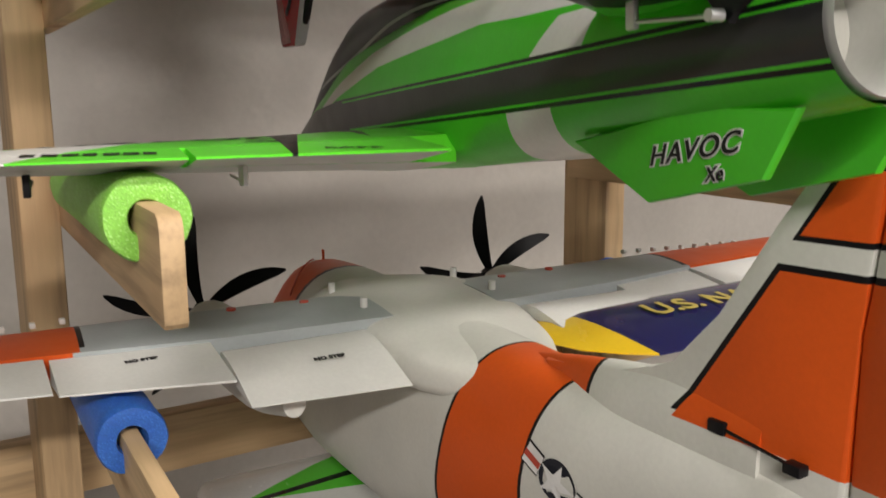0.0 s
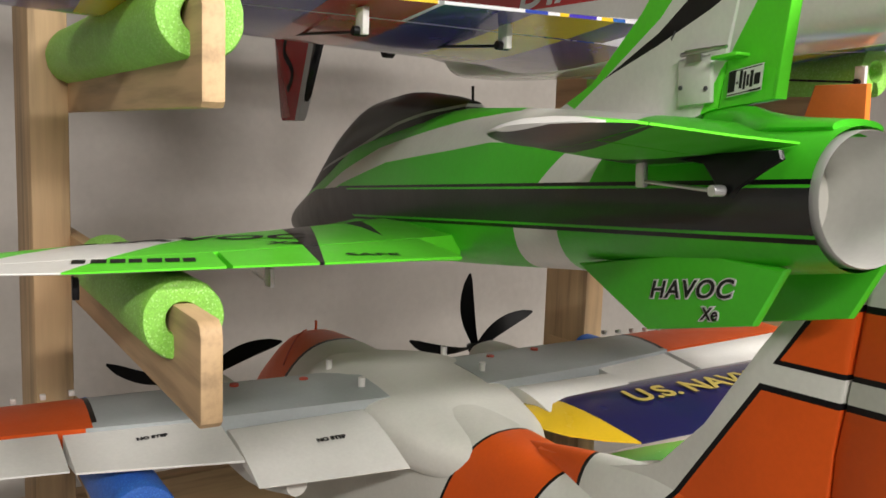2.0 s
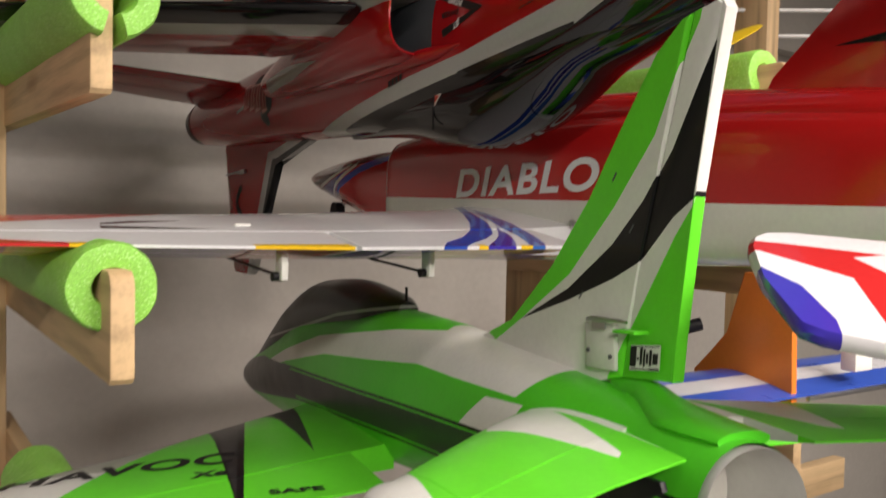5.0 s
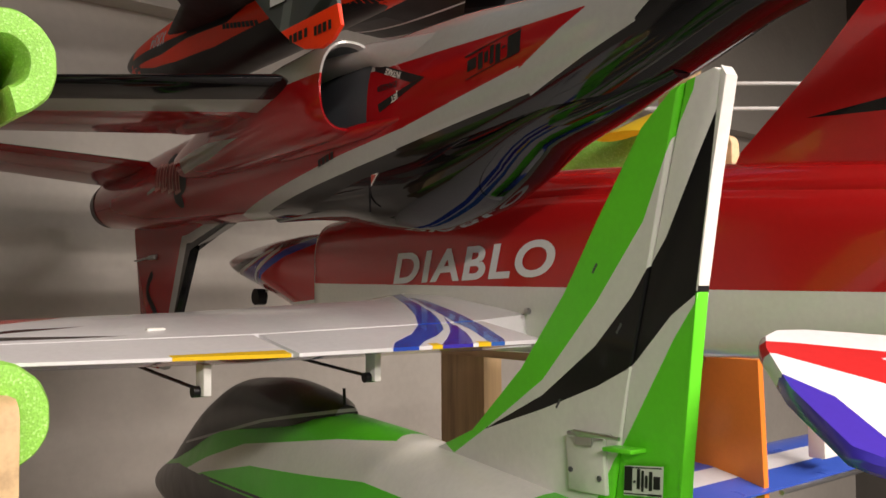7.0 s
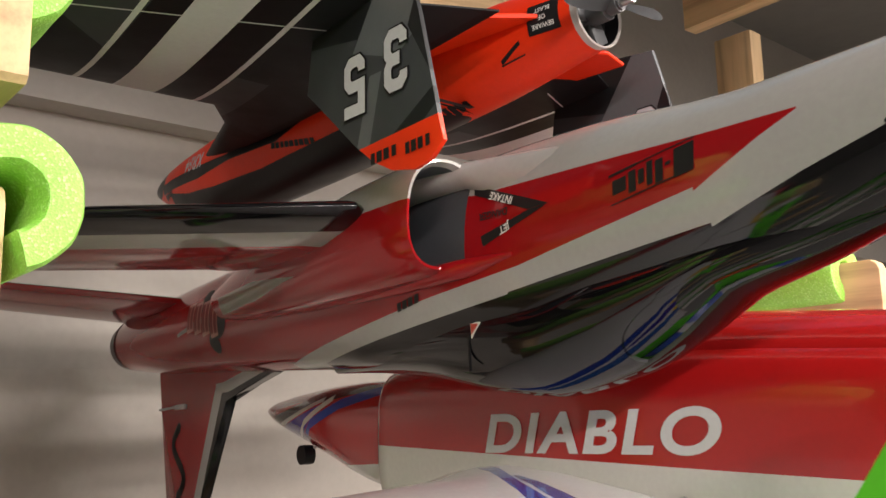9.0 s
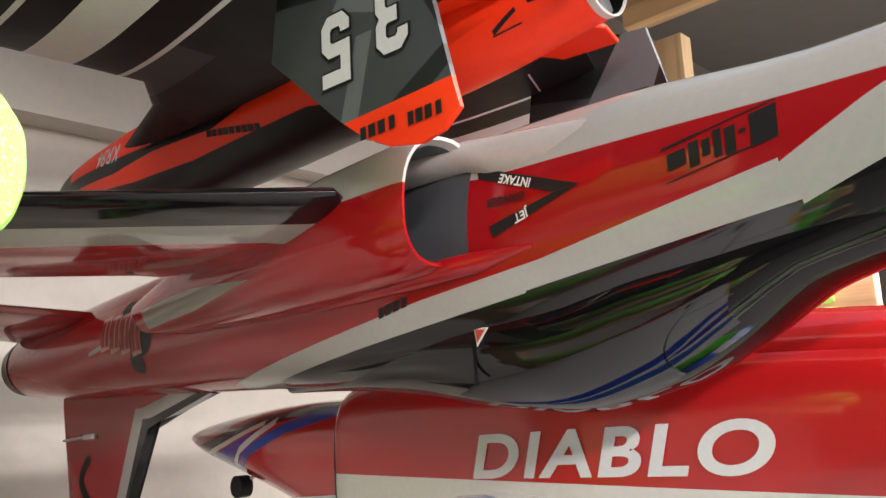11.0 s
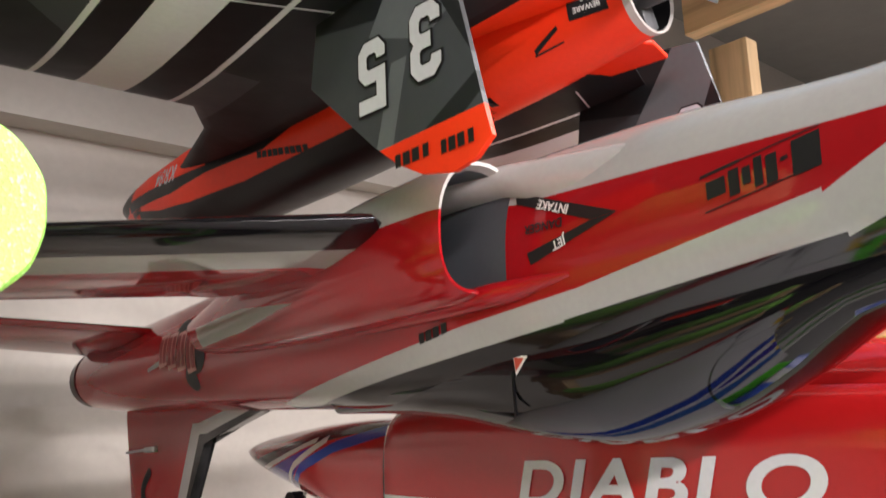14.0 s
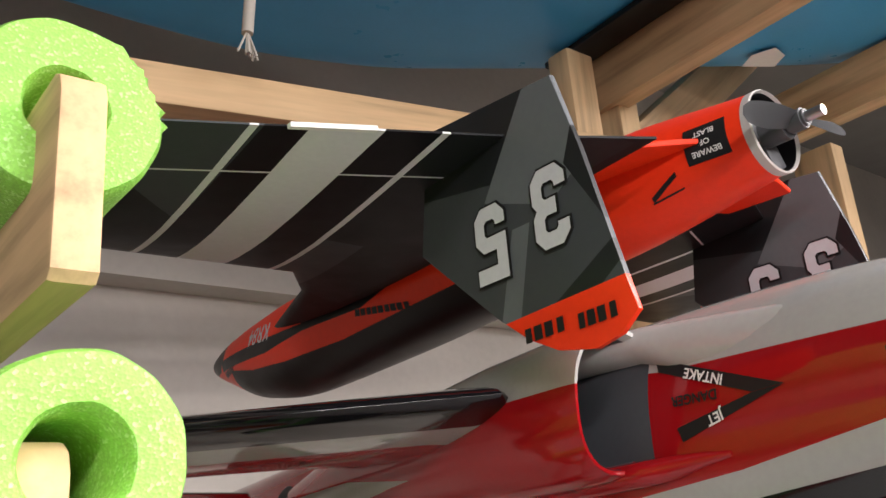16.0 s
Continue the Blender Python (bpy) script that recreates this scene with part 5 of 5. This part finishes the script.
    for s in (-1, 1):
        wp += [("xy", line(s, -0.05, 0.094), BLACK), ("xy", line(s, 0.044, 0.045), (0.30, 0.30, 0.28))]
    m_w = paint("glossy_red_wing", HR, wp, 0.08, 0.0, dirt=0.05)
    for s in (-1, 1):
        part("wing", foil(rounded([(s * 0.092, 0.004, 0.295, 0.023, 0.038), (s * 0.112, -0.010, 0.300, 0.024, 0.034), (s * 0.34, 0.119, 0.392, 0.022, 0.028), (s * 0.48, 0.198, 0.445, 0.020, 0.020)], s * 0.02), 0, 1, 0.5), [m_w, m_w], pl)
        part("stabilizer", foil(rounded([(s * 0.030, 0.585, 0.865, 0.034, 0.018), (s * 0.30, 0.530, 0.745, 0.036, 0.012)], s * 0.02), 0, 1, 0.5), [paint("red_tail_skin", HR, [("xy", [(s * 0.0, 0.50), (s * 0.0, 0.622), (s * 0.34, 0.556), (s * 0.34, 0.45)], BLACK)], 0.1, 0.0), m_w], pl)
    fp = [("yz", [(0.495, -0.085), (0.536, -0.085), (0.655, -0.32), (0.60, -0.32)], SILVER), ("yz", [(0.35, -0.06), (0.35, -0.10), (0.515, -0.125), (0.536, -0.088)], SILVER),
          ("yz", [(0.49, -0.098), (0.517, -0.098), (0.632, -0.32), (0.59, -0.32)], BLACK), ("yz", [(0.35, -0.072), (0.35, -0.11), (0.51, -0.13), (0.519, -0.102)], BLACK)]
    fin = part("fin", plate([(0.765, -0.045), (0.755, -0.065), (0.724, -0.230), (0.716, -0.284), (0.706, -0.292), (0.628, -0.294), (0.618, -0.288), (0.506, -0.106), (0.360, -0.082), (0.38, -0.055)], 0.014, 0, 0.004), paint("red_fin_skin", HR, fp, 0.12, 0.0), pl)
    bm = bmesh.new()
    rod(bm, (-0.010, 0.67, -0.110), (-0.012, 0.742, -0.112), 0.0018, 8), box(bm, -0.012, -0.006, 0.645, 0.68, -0.114, -0.107, 0.001)
    part("rudder_pushrod", bm, M_metal, pl)
    t = [bmesh.new()]
    for k in range(24):
        y = 0.672 + 0.021 * math.sin(k / 23 * 2 * math.pi)
        z = -0.140 - 0.095 * k / 23
        bmesh.ops.create_circle(t[0], cap_ends=True, segments=10, radius=0.0072, matrix=Matrix.Translation((-0.0078, y, z)) @ pose(0, 0, 0, 0, 90, 0))
    part("fin_emblem", t[0], M_ink, pl, "dark curling emblem")
    bm = bmesh.new()
    rod(bm, (0, 0.875, 0.001), (0, 0.915, 0.001), 0.0455, 40, 0.040)
    part("tail_nozzle", bm, plain("dark_nozzle", (0.03, 0.02, 0.02), 0.35), pl)
    return pl


red_jet()


# ---- inverted orange pusher drone ----
NEON = (0.95, 0.045, 0.008)


OFF = {-1: -0.137, 1: 0.165}
STUB = [(0.03, 0.24), (0.112, 0.233), (0.127, 0.074), (0.093, 0.065), (0.05, 0.09)]


def drone():
    pl = thing("model_drone", pose(0.598, 0.64, 1.9376), "neon orange and black pusher-propeller model drone stored upside down", "model airplane", "model airplanes")
    INK = (0.010, 0.010, 0.011)
    G1, G2, G3 = (0.016, 0.018, 0.020), (0.055, 0.062, 0.068), (0.13, 0.145, 0.155)
    fields = [
        ("yz", [(0.06, -0.044), (0.16, -0.042), (0.16, -0.12), (0.06, -0.12)], INK),
        ("yz", [(0.16, -0.042), (0.313, -0.023), (0.313, -0.12), (0.16, -0.12)], INK),
        ("yz", [(0.313, -0.023), (0.408, -0.029), (0.408, -0.12), (0.313, -0.12)], INK),
        ("yz", [(0.408, -0.029), (0.488, -0.033), (0.488, -0.12), (0.408, -0.12)], INK),
        ("yz", [(0.488, -0.033), (0.605, -0.031), (0.605, -0.12), (0.488, -0.12)], INK),
        ("yz", [(0.605, -0.031), (0.687, -0.024), (0.687, -0.12), (0.605, -0.12)], INK),
        ("yz", [(0.687, -0.024), (0.76, -0.010), (0.76, -0.12), (0.687, -0.12)], INK),
        ("yz", [(0.80, -0.004), (0.645, -0.013), (0.554, -0.008), (0.555, 0.0), (0.80, 0.010)], INK),
        ("yz", [(0.56, -0.008), (0.444, -0.012), (0.395, -0.002), (0.354, 0.010), (0.34, 0.10), (0.545, 0.10)], INK),
        ("yz", [(0.79, 0.05), (0.79, 0.012), (0.81, -0.002), (0.86, 0.0), (0.86, 0.05)], (0.03, 0.03, 0.03)),
    ]
    m_b = paint("neon_orange_shell", NEON, fields, 0.42, 0.05, dirt=0.05)
    fus = part("fuselage", body([
        (0.036, 0.0302, 0.0422, -0.0182, 2.0, 0.037), (0.15, 0.041, 0.054, -0.036, 2.0, 0.031), (0.30, 0.050, 0.054, -0.046, 2.1, 0.026), (0.45, 0.053, 0.053, -0.056, 2.1, 0.022), (0.62, 0.050, 0.053, -0.062, 2.1, 0.02),
        (0.72, 0.043, 0.048, -0.050, 2.0, 0.02), (0.80, 0.030, 0.040, -0.022, 2.0, 0.02), (0.86, 0.014, 0.028, 0.002, 2.0, 0.02), (0.88, 0.003, 0.018, 0.012, 2.0, 0.02)], 44, 56, (False, True)), m_b, pl)
    skin = surface_of(fus)
    # rear duct, motor mount and propeller
    bm = bmesh.new()
    n = 44
    loops = []
    for y, r in ((0.036, 0.0304), (0.030, 0.0304), (0.029, 0.0294), (0.0315, 0.0284)):
        loops.append([bm.verts.new((0.037 + r * math.cos(2 * math.pi * k / n), y, 0.012 + r * 1.01 * math.sin(2 * math.pi * k / n))) for k in range(n)])
    for a, b in zip(loops, loops[1:]):
        for k in range(n):
            bm.faces.new((a[k], a[(k + 1) % n], b[(k + 1) % n], b[k]))
    part("rear_rim", bm, plain("pale_rim", (0.6, 0.58, 0.55), 0.45), pl, "thin white rim of the tail duct")
    bm = bmesh.new()
    loops = [[bm.verts.new((0.037 + r * math.cos(2 * math.pi * k / n), y, 0.012 + r * 1.01 * math.sin(2 * math.pi * k / n))) for k in range(n)] for y, r in ((0.0315, 0.0284), (0.052, 0.0278))]
    for k in range(n):
        bm.faces.new((loops[0][k], loops[0][(k + 1) % n], loops[1][(k + 1) % n], loops[1][k]))
    part("duct_liner", bm, M_black, pl)
    bm = bmesh.new()
    bmesh.ops.create_circle(bm, cap_ends=True, segments=40, radius=0.0278, matrix=Matrix.Translation((0.037, 0.046, 0.012)) @ pose(0, 0, 0, 90, 0, 0))
    part("firewall", bm, M_black, pl)
    for k in range(3):
        bm = bmesh.new()
        box(bm, -0.008, 0.008, -0.003, 0.003, 0.004, 0.027, 0.001, Matrix.Translation((0.037, 0.040, 0.012)) @ pose(0, 0, 0, 0, 30 + 120 * k, 0))
        part("mount_arm", bm, M_gun, pl)
    bm = bmesh.new()
    rod(bm, (0.037, 0.046, 0.012), (0.037, 0.020, 0.012), 0.010, 24), rod(bm, (0.037, 0.020, 0.012), (0.037, 0.006, 0.012), 0.006, 16)
    part("motor", bm, M_gun, pl)
    bm = bmesh.new()
    rod(bm, (0.037, 0.006, 0.012), (0.037, -0.006, 0.012), 0.0038, 12)
    part("propeller_nut", bm, M_metal, pl)
    prop = part("propeller", (lambda b: (rod(b, (0.037, 0.018, 0.012), (0.037, 0.008, 0.012), 0.0075, 20), b)[1])(bmesh.new()), M_gun, pl, "dark grey two-bladed propeller")
    for sg in (-1, 1):
        bm = bmesh.new()
        va, vb = [], []
        for i in range(10):
            u = i / 9
            r = 0.006 + 0.060 * u
            w = 0.009 + 0.008 * math.sin(math.pi * (0.15 + 0.75 * u))
            tw = radians(48 - 30 * u)
            for e, lst in ((-1, va), (1, vb)):
                o = e * w / 2 * (0.45 if i == 9 else 1)
                p = Vector((sg * r, sg * o * math.sin(tw), o * math.cos(tw)))
                p.rotate(Euler((0, radians(-8), 0)))
                lst.append(bm.verts.new(p + Vector((0.037, 0.013, 0.012))))
        for i in range(9):
            bm.faces.new((va[i], va[i + 1], vb[i + 1], vb[i]))
        bmesh.ops.solidify(bm, geom=bm.faces[:], thickness=0.0018)
        part("blade", bm, M_gun, prop)
    # wings with stripes
    wp = []

    def bar(x0, y0, x1, y1, w, c):
        wp.append(("xy", [(x0 - w, y0), (x0 + w, y0), (x1 + w, y1), (x1 - w, y1)], c))

    LITE = (0.70, 0.71, 0.73)
    wp.append(("xy", [(-0.70, 0.08), (-0.277, 0.08), (-0.262, 0.45), (-0.70, 0.45)], G2))
    wp.append(("xy", [(-0.33, 0.258), (-0.27, 0.31), (-0.27, 0.45), (-0.42, 0.45)], G1))
    wp.append(("xy", [(-0.255, 0.08), (-0.212, 0.08), (-0.188, 0.43), (-0.228, 0.43)], LITE))
    wp.append(("xy", [(-0.172, 0.08), (-0.05, 0.08), (-0.05, 0.45), (-0.144, 0.45)], G1))
    wp.append(("xy", [(-0.158, 0.30), (-0.120, 0.30), (-0.10, 0.45), (-0.146, 0.45)], G2))
    bar(-0.284, 0.08, -0.262, 0.45, 0.0025, LITE), bar(-0.177, 0.08, -0.144, 0.45, 0.0025, LITE)
    wp.append(("xy", [(-0.45, 0.3055), (-0.12, 0.1655), (-0.12, 0.1635), (-0.45, 0.3035)], LITE))
    wp.append(("xy", [(-0.42, 0.30), (-0.355, 0.27), (-0.345, 0.32), (-0.40, 0.35)], (0.5, 0.03, 0.03)))
    wp += [(a, [(-x, y) for x, y in p], c) for a, p, c in list(wp)]
    m_w = paint("striped_black_wing", (0.008, 0.008, 0.009), wp, 0.45, 0.0, dirt=0.05, shine=0.12)
    for s in (-1, 1):
        part("wing", foil(rounded([(s * 0.040, 0.60, 0.070, 0.006, 0.030), (s * 0.085, 0.46, 0.088, 0.004, 0.022), (s * 0.125, 0.405, 0.105, 0.002, 0.020), (s * 0.33, 0.412, 0.192, 0.002, 0.016), (s * 0.52, 0.42, 0.27, 0.002, 0.012)], s * 0.02), 0, 1, 0.5), [m_w, m_w], pl)
    wl = part("wing_edge_strip", sheet([(-0.215, 0.142), (-0.262, 0.162), (-0.262, 0.158), (-0.215, 0.138)], -0.001, 0.0022, 0), M_white_vinyl, pl)
    # twin tail fins
    poly = [(0.067, 0.023), (0.188, 0.036), (0.202, -0.050), (0.131, -0.112), (0.110, -0.128), (0.088, -0.139), (0.060, -0.144), (0.042, -0.140), (0.029, -0.130), (0.034, -0.111), (0.053, -0.029)]
    fpaint = [
        ("yz", [(0.067, 0.03), (0.20, 0.05), (0.20, -0.02), (0.128, -0.025), (0.10, -0.03)], G1),
        ("yz", [(0.088, 0.03), (0.060, 0.03), (0.04, -0.03), (0.080, -0.055), (0.135, -0.035)], G3),
        ("yz", [(0.205, -0.055), (0.190, -0.02), (0.135, -0.035), (0.128, -0.065)], G2),
        ("yz", [(0.135, -0.035), (0.086, -0.055), (0.080, -0.13), (0.128, -0.12)], G2),
        ("yz", [(0.113, -0.06), (0.098, -0.06), (0.118, -0.13), (0.132, -0.12)], G3),
        ("yz", [(0.055, -0.01), (0.028, -0.10), (0.066, -0.035)], G1),
        ("yz", [(0.08, -0.13), (0.025, -0.095), (0.032, -0.085), (0.095, -0.118)], G1),
        ("yz", [(0.15, -0.116), (0.033, -0.110), (0.02, -0.16), (0.15, -0.16)], NEON),
    ]
    m_f = paint("camouflage_fin", G2, fpaint, 0.4, 0.1, dirt=0.05)
    for s in (-1, 1):
        part("tail_fin", plate(poly, 0.004, OFF[s], 0.0008), m_f, pl, "grey camouflage tail fin numbered in white outline figures")
        blk = [("3", 0.079, -0.057), ("5", 0.131, -0.063)]
        for fig, y, z in blk:
            o = -0.0026 + OFF[s]
            block_digit("fin_figure_outline", fig, pl, M_ink, side_frame(y, z, o, 0, True), 0.0275, 0.049, 0.0016)
            block_digit("fin_figure", fig, pl, M_pale_figure, side_frame(y, z, o - 0.0006, 0, True), 0.0275, 0.049)
        blocks("fin_mark", 4, pl, M_ink, side_frame(0.057, -0.127, OFF[s] - 0.0028, 2, True), 0.030, 0.0085, "", 0.0, None, 0.3)
        blocks("fin_mark", 4, pl, M_ink, side_frame(0.097, -0.126, OFF[s] - 0.0028, 2, True), 0.034, 0.0085, "", 0.0, None, 0.3)
    # small stub fins and notices
    part("stub_fin", sheet([(0.0, 0.22), (-0.075, 0.19), (-0.075, 0.125), (-0.010, 0.075), (0.01, 0.06)], 0.010, 0.014, 0.001), plain("neon_orange_plate", NEON, 0.35), pl)
    part("stub_fin", sheet(STUB, 0.000, 0.004, 0.001), plain("neon_orange_plate", NEON, 0.35), pl)
    def sticker(y, z, w, h, mat, nm, turn=0.0):
        return blocks(nm, 1, pl, mat, side_frame(y, z, -0.12, turn, True), w, h, "", 0.0, (skin, (1, 0, 0)), 0.0)

    sticker(0.0620, 0.010, 0.0310, 0.026, M_ink, "notice")
    for words, z in (("BEWARE", 0.003), ("OF", 0.010), ("BLAST", 0.017)):
        ob = lettering("notice_lettering", words, pl, M_white_vinyl, side_frame(0.0620, z, -0.12, 0, True), 0.0056, 0, "", (skin, (1, 0, 0)), 0.0, 0.0001)
        ob.location.x = -0.0006
    ob = lettering("nose_lettering", "KR84", pl, M_grey_vinyl, side_frame(0.665, 0.014, -0.12, -4, True), 0.030, 0, "", (skin, (1, 0, 0)), 0.0, 0.0002, 0.9)
    blocks("flank_mark", 9, pl, M_ink, side_frame(0.415, -0.0205, -0.12, -8, True), 0.080, 0.0065, "", 0.1, (skin, (1, 0, 0)), 0.2)
    blocks("flank_mark", 7, pl, M_ink, side_frame(0.77, -0.010, -0.12, 0, True), 0.045, 0.007, "", 0.1, (skin, (1, 0, 0)), 0.2)
    blocks("flank_mark", 9, pl, M_ink, side_frame(0.205, -0.0365, -0.12, 2, True), 0.075, 0.0055, "", 0.1, (skin, (1, 0, 0)), 0.2)
    for turn, dz in ((26, 0.0), (8, -0.006)):
        blocks("chevron_mark", 1, pl, M_ink, side_frame(0.100, -0.010 + dz, -0.12, turn, True), 0.026, 0.0030 if turn > 10 else 0.0010, "", 0.4, (skin, (1, 0, 0)))
    return pl


drone()


# ---- other planes, partly hidden ----
def navy_wing():
    pl = thing("model_wing", pose(0.612, 0.733, 1.090, 0, -1, -3), "dark blue film-covered model wing with yellow tip and lettering", "model wing")
    m = paint("navy_film", (0.012, 0.012, 0.085), [("xy", [(-0.1, -0.2), (-0.1, 0.2), (0.055, 0.2), (0.075, 0.03), (0.115, -0.2)], (0.78, 0.52, 0.02))], 0.25, 0.15)
    part("panel", foil([(0.01, 0.070, 0.030, 0, 0.004), (0.03, 0.085, -0.03, 0, 0.016), (0.06, 0.09, -0.065, 0, 0.026), (0.09, 0.092, -0.088, 0, 0.032), (0.65, 0.09, -0.115, 0, 0.036)], 0, 1, 0.45), [m, m], pl)
    lettering("wing_lettering", "U.S. NAVY", pl, M_yellow_ink, Matrix.Translation((0.270, -0.002, 0.0195)) @ pose(0, 0, 0, 4, 0, -2), 0.051, 0, "yellow capital letters", None, 0.0003, 0.001)
    return pl


navy_wing()


def lower_wing():
    pl = thing("model_wing", pose(0.35, 1.12, 0.80, 0, 0, -3), "white model wing with green and black trim below the patrol plane", "model wing")
    m = paint("white_green_film", (0.72, 0.72, 0.70), [("xy", [(0.04, -0.02), (0.20, 0.05), (0.62, 0.02), (0.30, -0.06)], (0.10, 0.55, 0.04)), ("xy", [(0.75, -0.1), (0.80, 0.08), (1.05, 0.05), (0.95, -0.1)], (0.10, 0.55, 0.04)), ("xy", [(0.02, -0.03), (0.02, -0.022), (0.25, 0.0), (0.25, -0.012)], BLACK), ("xy", [(0.70, -0.03), (0.72, -0.06), (0.95, -0.08), (0.9, -0.04)], (0.1, 0.1, 0.1))], 0.25, 0.4)
    part("panel", foil(rounded([(1.15, 0.12, -0.12, 0, 0.05), (0.02, 0.10, -0.10, 0, 0.04)], -0.03), 0, 1, 0.4), [m, m], pl)
    return pl


lower_wing()


def blue_plane():
    pl = thing("model_airplane", pose(0.865, 0.60, 1.378, 0, 0, -3), "blue and orange film-covered model plane lying behind the green jet", "model airplane", "model airplanes")
    m = paint("blue_stripe_film", (0.03, 0.08, 0.40), [("xy", [(-0.4, -0.05), (0.6, -0.05), (0.6, -0.02), (-0.4, -0.02)], (0.5, 0.5, 0.52))], 0.3, 0.4)
    part("wing", foil([(-0.18, 0.05, -0.085, -0.01, 0.034), (0.45, 0.05, -0.085, -0.01, 0.034)], 0, 1, 0.5), [m, m], pl)
    part("fin", plate([(0.06, 0.0), (0.01, 0.05), (-0.01, 0.125), (-0.075, 0.125), (-0.080, -0.02), (0.06, -0.015)], 0.010, 0.03, 0.002), M_orange_ply, pl, "orange film-covered fin")
    bm = bmesh.new()
    box(bm, -0.12, -0.04, 0.03, 0.12, 0.012, 0.062, 0.004)
    part("hatch", bm, plain("pale_hatch", (0.55, 0.52, 0.48), 0.5), pl)
    bm = bmesh.new()
    box(bm, -0.04, -0.01, 0.05, 0.10, 0.03, 0.055, 0.004), rod(bm, (-0.03, 0.05, 0.05), (0.0, 0.03, 0.06), 0.008, 12)
    part("servo", bm, M_black, pl)
    bm = bmesh.new()
    box(bm, 0.13, 0.165, -0.09, -0.07, 0.01, 0.045, 0.002)
    part("servo_cover", bm, M_white, pl)
    bm = bmesh.new()
    rod(bm, (0.04, -0.09, -0.012), (0.40, -0.09, -0.012), 0.003, 8)
    part("wing_tube", bm, M_metal, pl)
    return pl


blue_plane()


def yellow_wing():
    pl = thing("model_wing", pose(1.085, 0.70, 1.838, 0, -24, -3), "yellow model wing tip resting on a lime foam noodle", "model wing")
    part("panel", foil([(-0.16, 0.07, -0.02, 0, 0.012), (-0.10, 0.06, -0.015, 0, 0.012), (-0.03, 0.04, -0.005, 0, 0.009), (-0.005, 0.025, 0.005, 0, 0.005), (0.0, 0.018, 0.010, 0, 0.003)], 0, 1, 0.5), [M_yellow, M_yellow], pl)
    return pl


yellow_wing()


def wire_shelf():
    ob = thing("wire_shelf", pose(1.50, 1.345, 0.0, 0, 0, -40), "white coated wire shelf beside the rack", "shelf")
    m_wire = plain("white_wire", (0.75, 0.75, 0.73), 0.4)
    for z in (1.975, 2.032):
        bm = bmesh.new()
        rod(bm, (0, 0, z), (1.2, 0, z), 0.0045, 10)
        part("wire", bm, m_wire, ob)
    for x in (1.18,):
        bm = bmesh.new()
        rod(bm, (x, 0.0, 0.0), (x, 0.0, 2.05), 0.010, 12)
        part("post", bm, m_wire, ob)
    return ob


wire_shelf()


def kayak():
    ob = thing("kayak", pose(0.945, 1.078, 2.380, 0, 0, -30), "glossy blue plastic kayak hull stored on top of the rack", "kayak")
    bm = body([(-1.15, 0.02, 0.30, 0.22), (-0.85, 0.14, 0.34, 0.115, 2.2), (-0.60, 0.22, 0.36, 0.050, 2.4), (-0.40, 0.255, 0.36, 0.014, 2.6), (-0.20, 0.27, 0.36, 0.001, 2.7), (0.10, 0.265, 0.36, 0.0, 2.7), (0.45, 0.25, 0.36, 0.0, 2.7), (0.58, 0.23, 0.36, 0.006, 2.7), (0.63, 0.19, 0.34, 0.03, 2.5)], 48, 48)
    bmesh.ops.rotate(bm, verts=bm.verts[:], cent=(0, 0, 0), matrix=Matrix.Rotation(radians(-90), 3, "Z"))
    part("hull", bm, plain("blue_polyethylene", (0.06, 0.36, 0.66), 0.3), ob)
    bm = bmesh.new()
    bm.faces.new([bm.verts.new((0.34 + x * 0.028, y * 0.028 + 0.10, -0.002)) for x, y in ((-1, 1), (1, 1), (1, -0.2), (0, -1), (-1, -0.2))])
    part("hull_badge", bm, M_white_vinyl, ob, "white badge on the hull")
    bm = bmesh.new()
    rng = random.Random(2)
    rod(bm, (-0.409, -0.230, 0.12), (-0.43, -0.24, -0.185), 0.006, 12)
    for k in range(10):
        rod(bm, (-0.43, -0.24, -0.182), (-0.43 + rng.uniform(-0.010, 0.010), -0.24 + rng.uniform(-0.01, 0.01), -0.21), 0.0012, 6)
    part("rope_end", bm, plain("frayed_rope", (0.55, 0.52, 0.46), 0.8), ob, "frayed pale rope end hanging down")
    return ob


kayak()
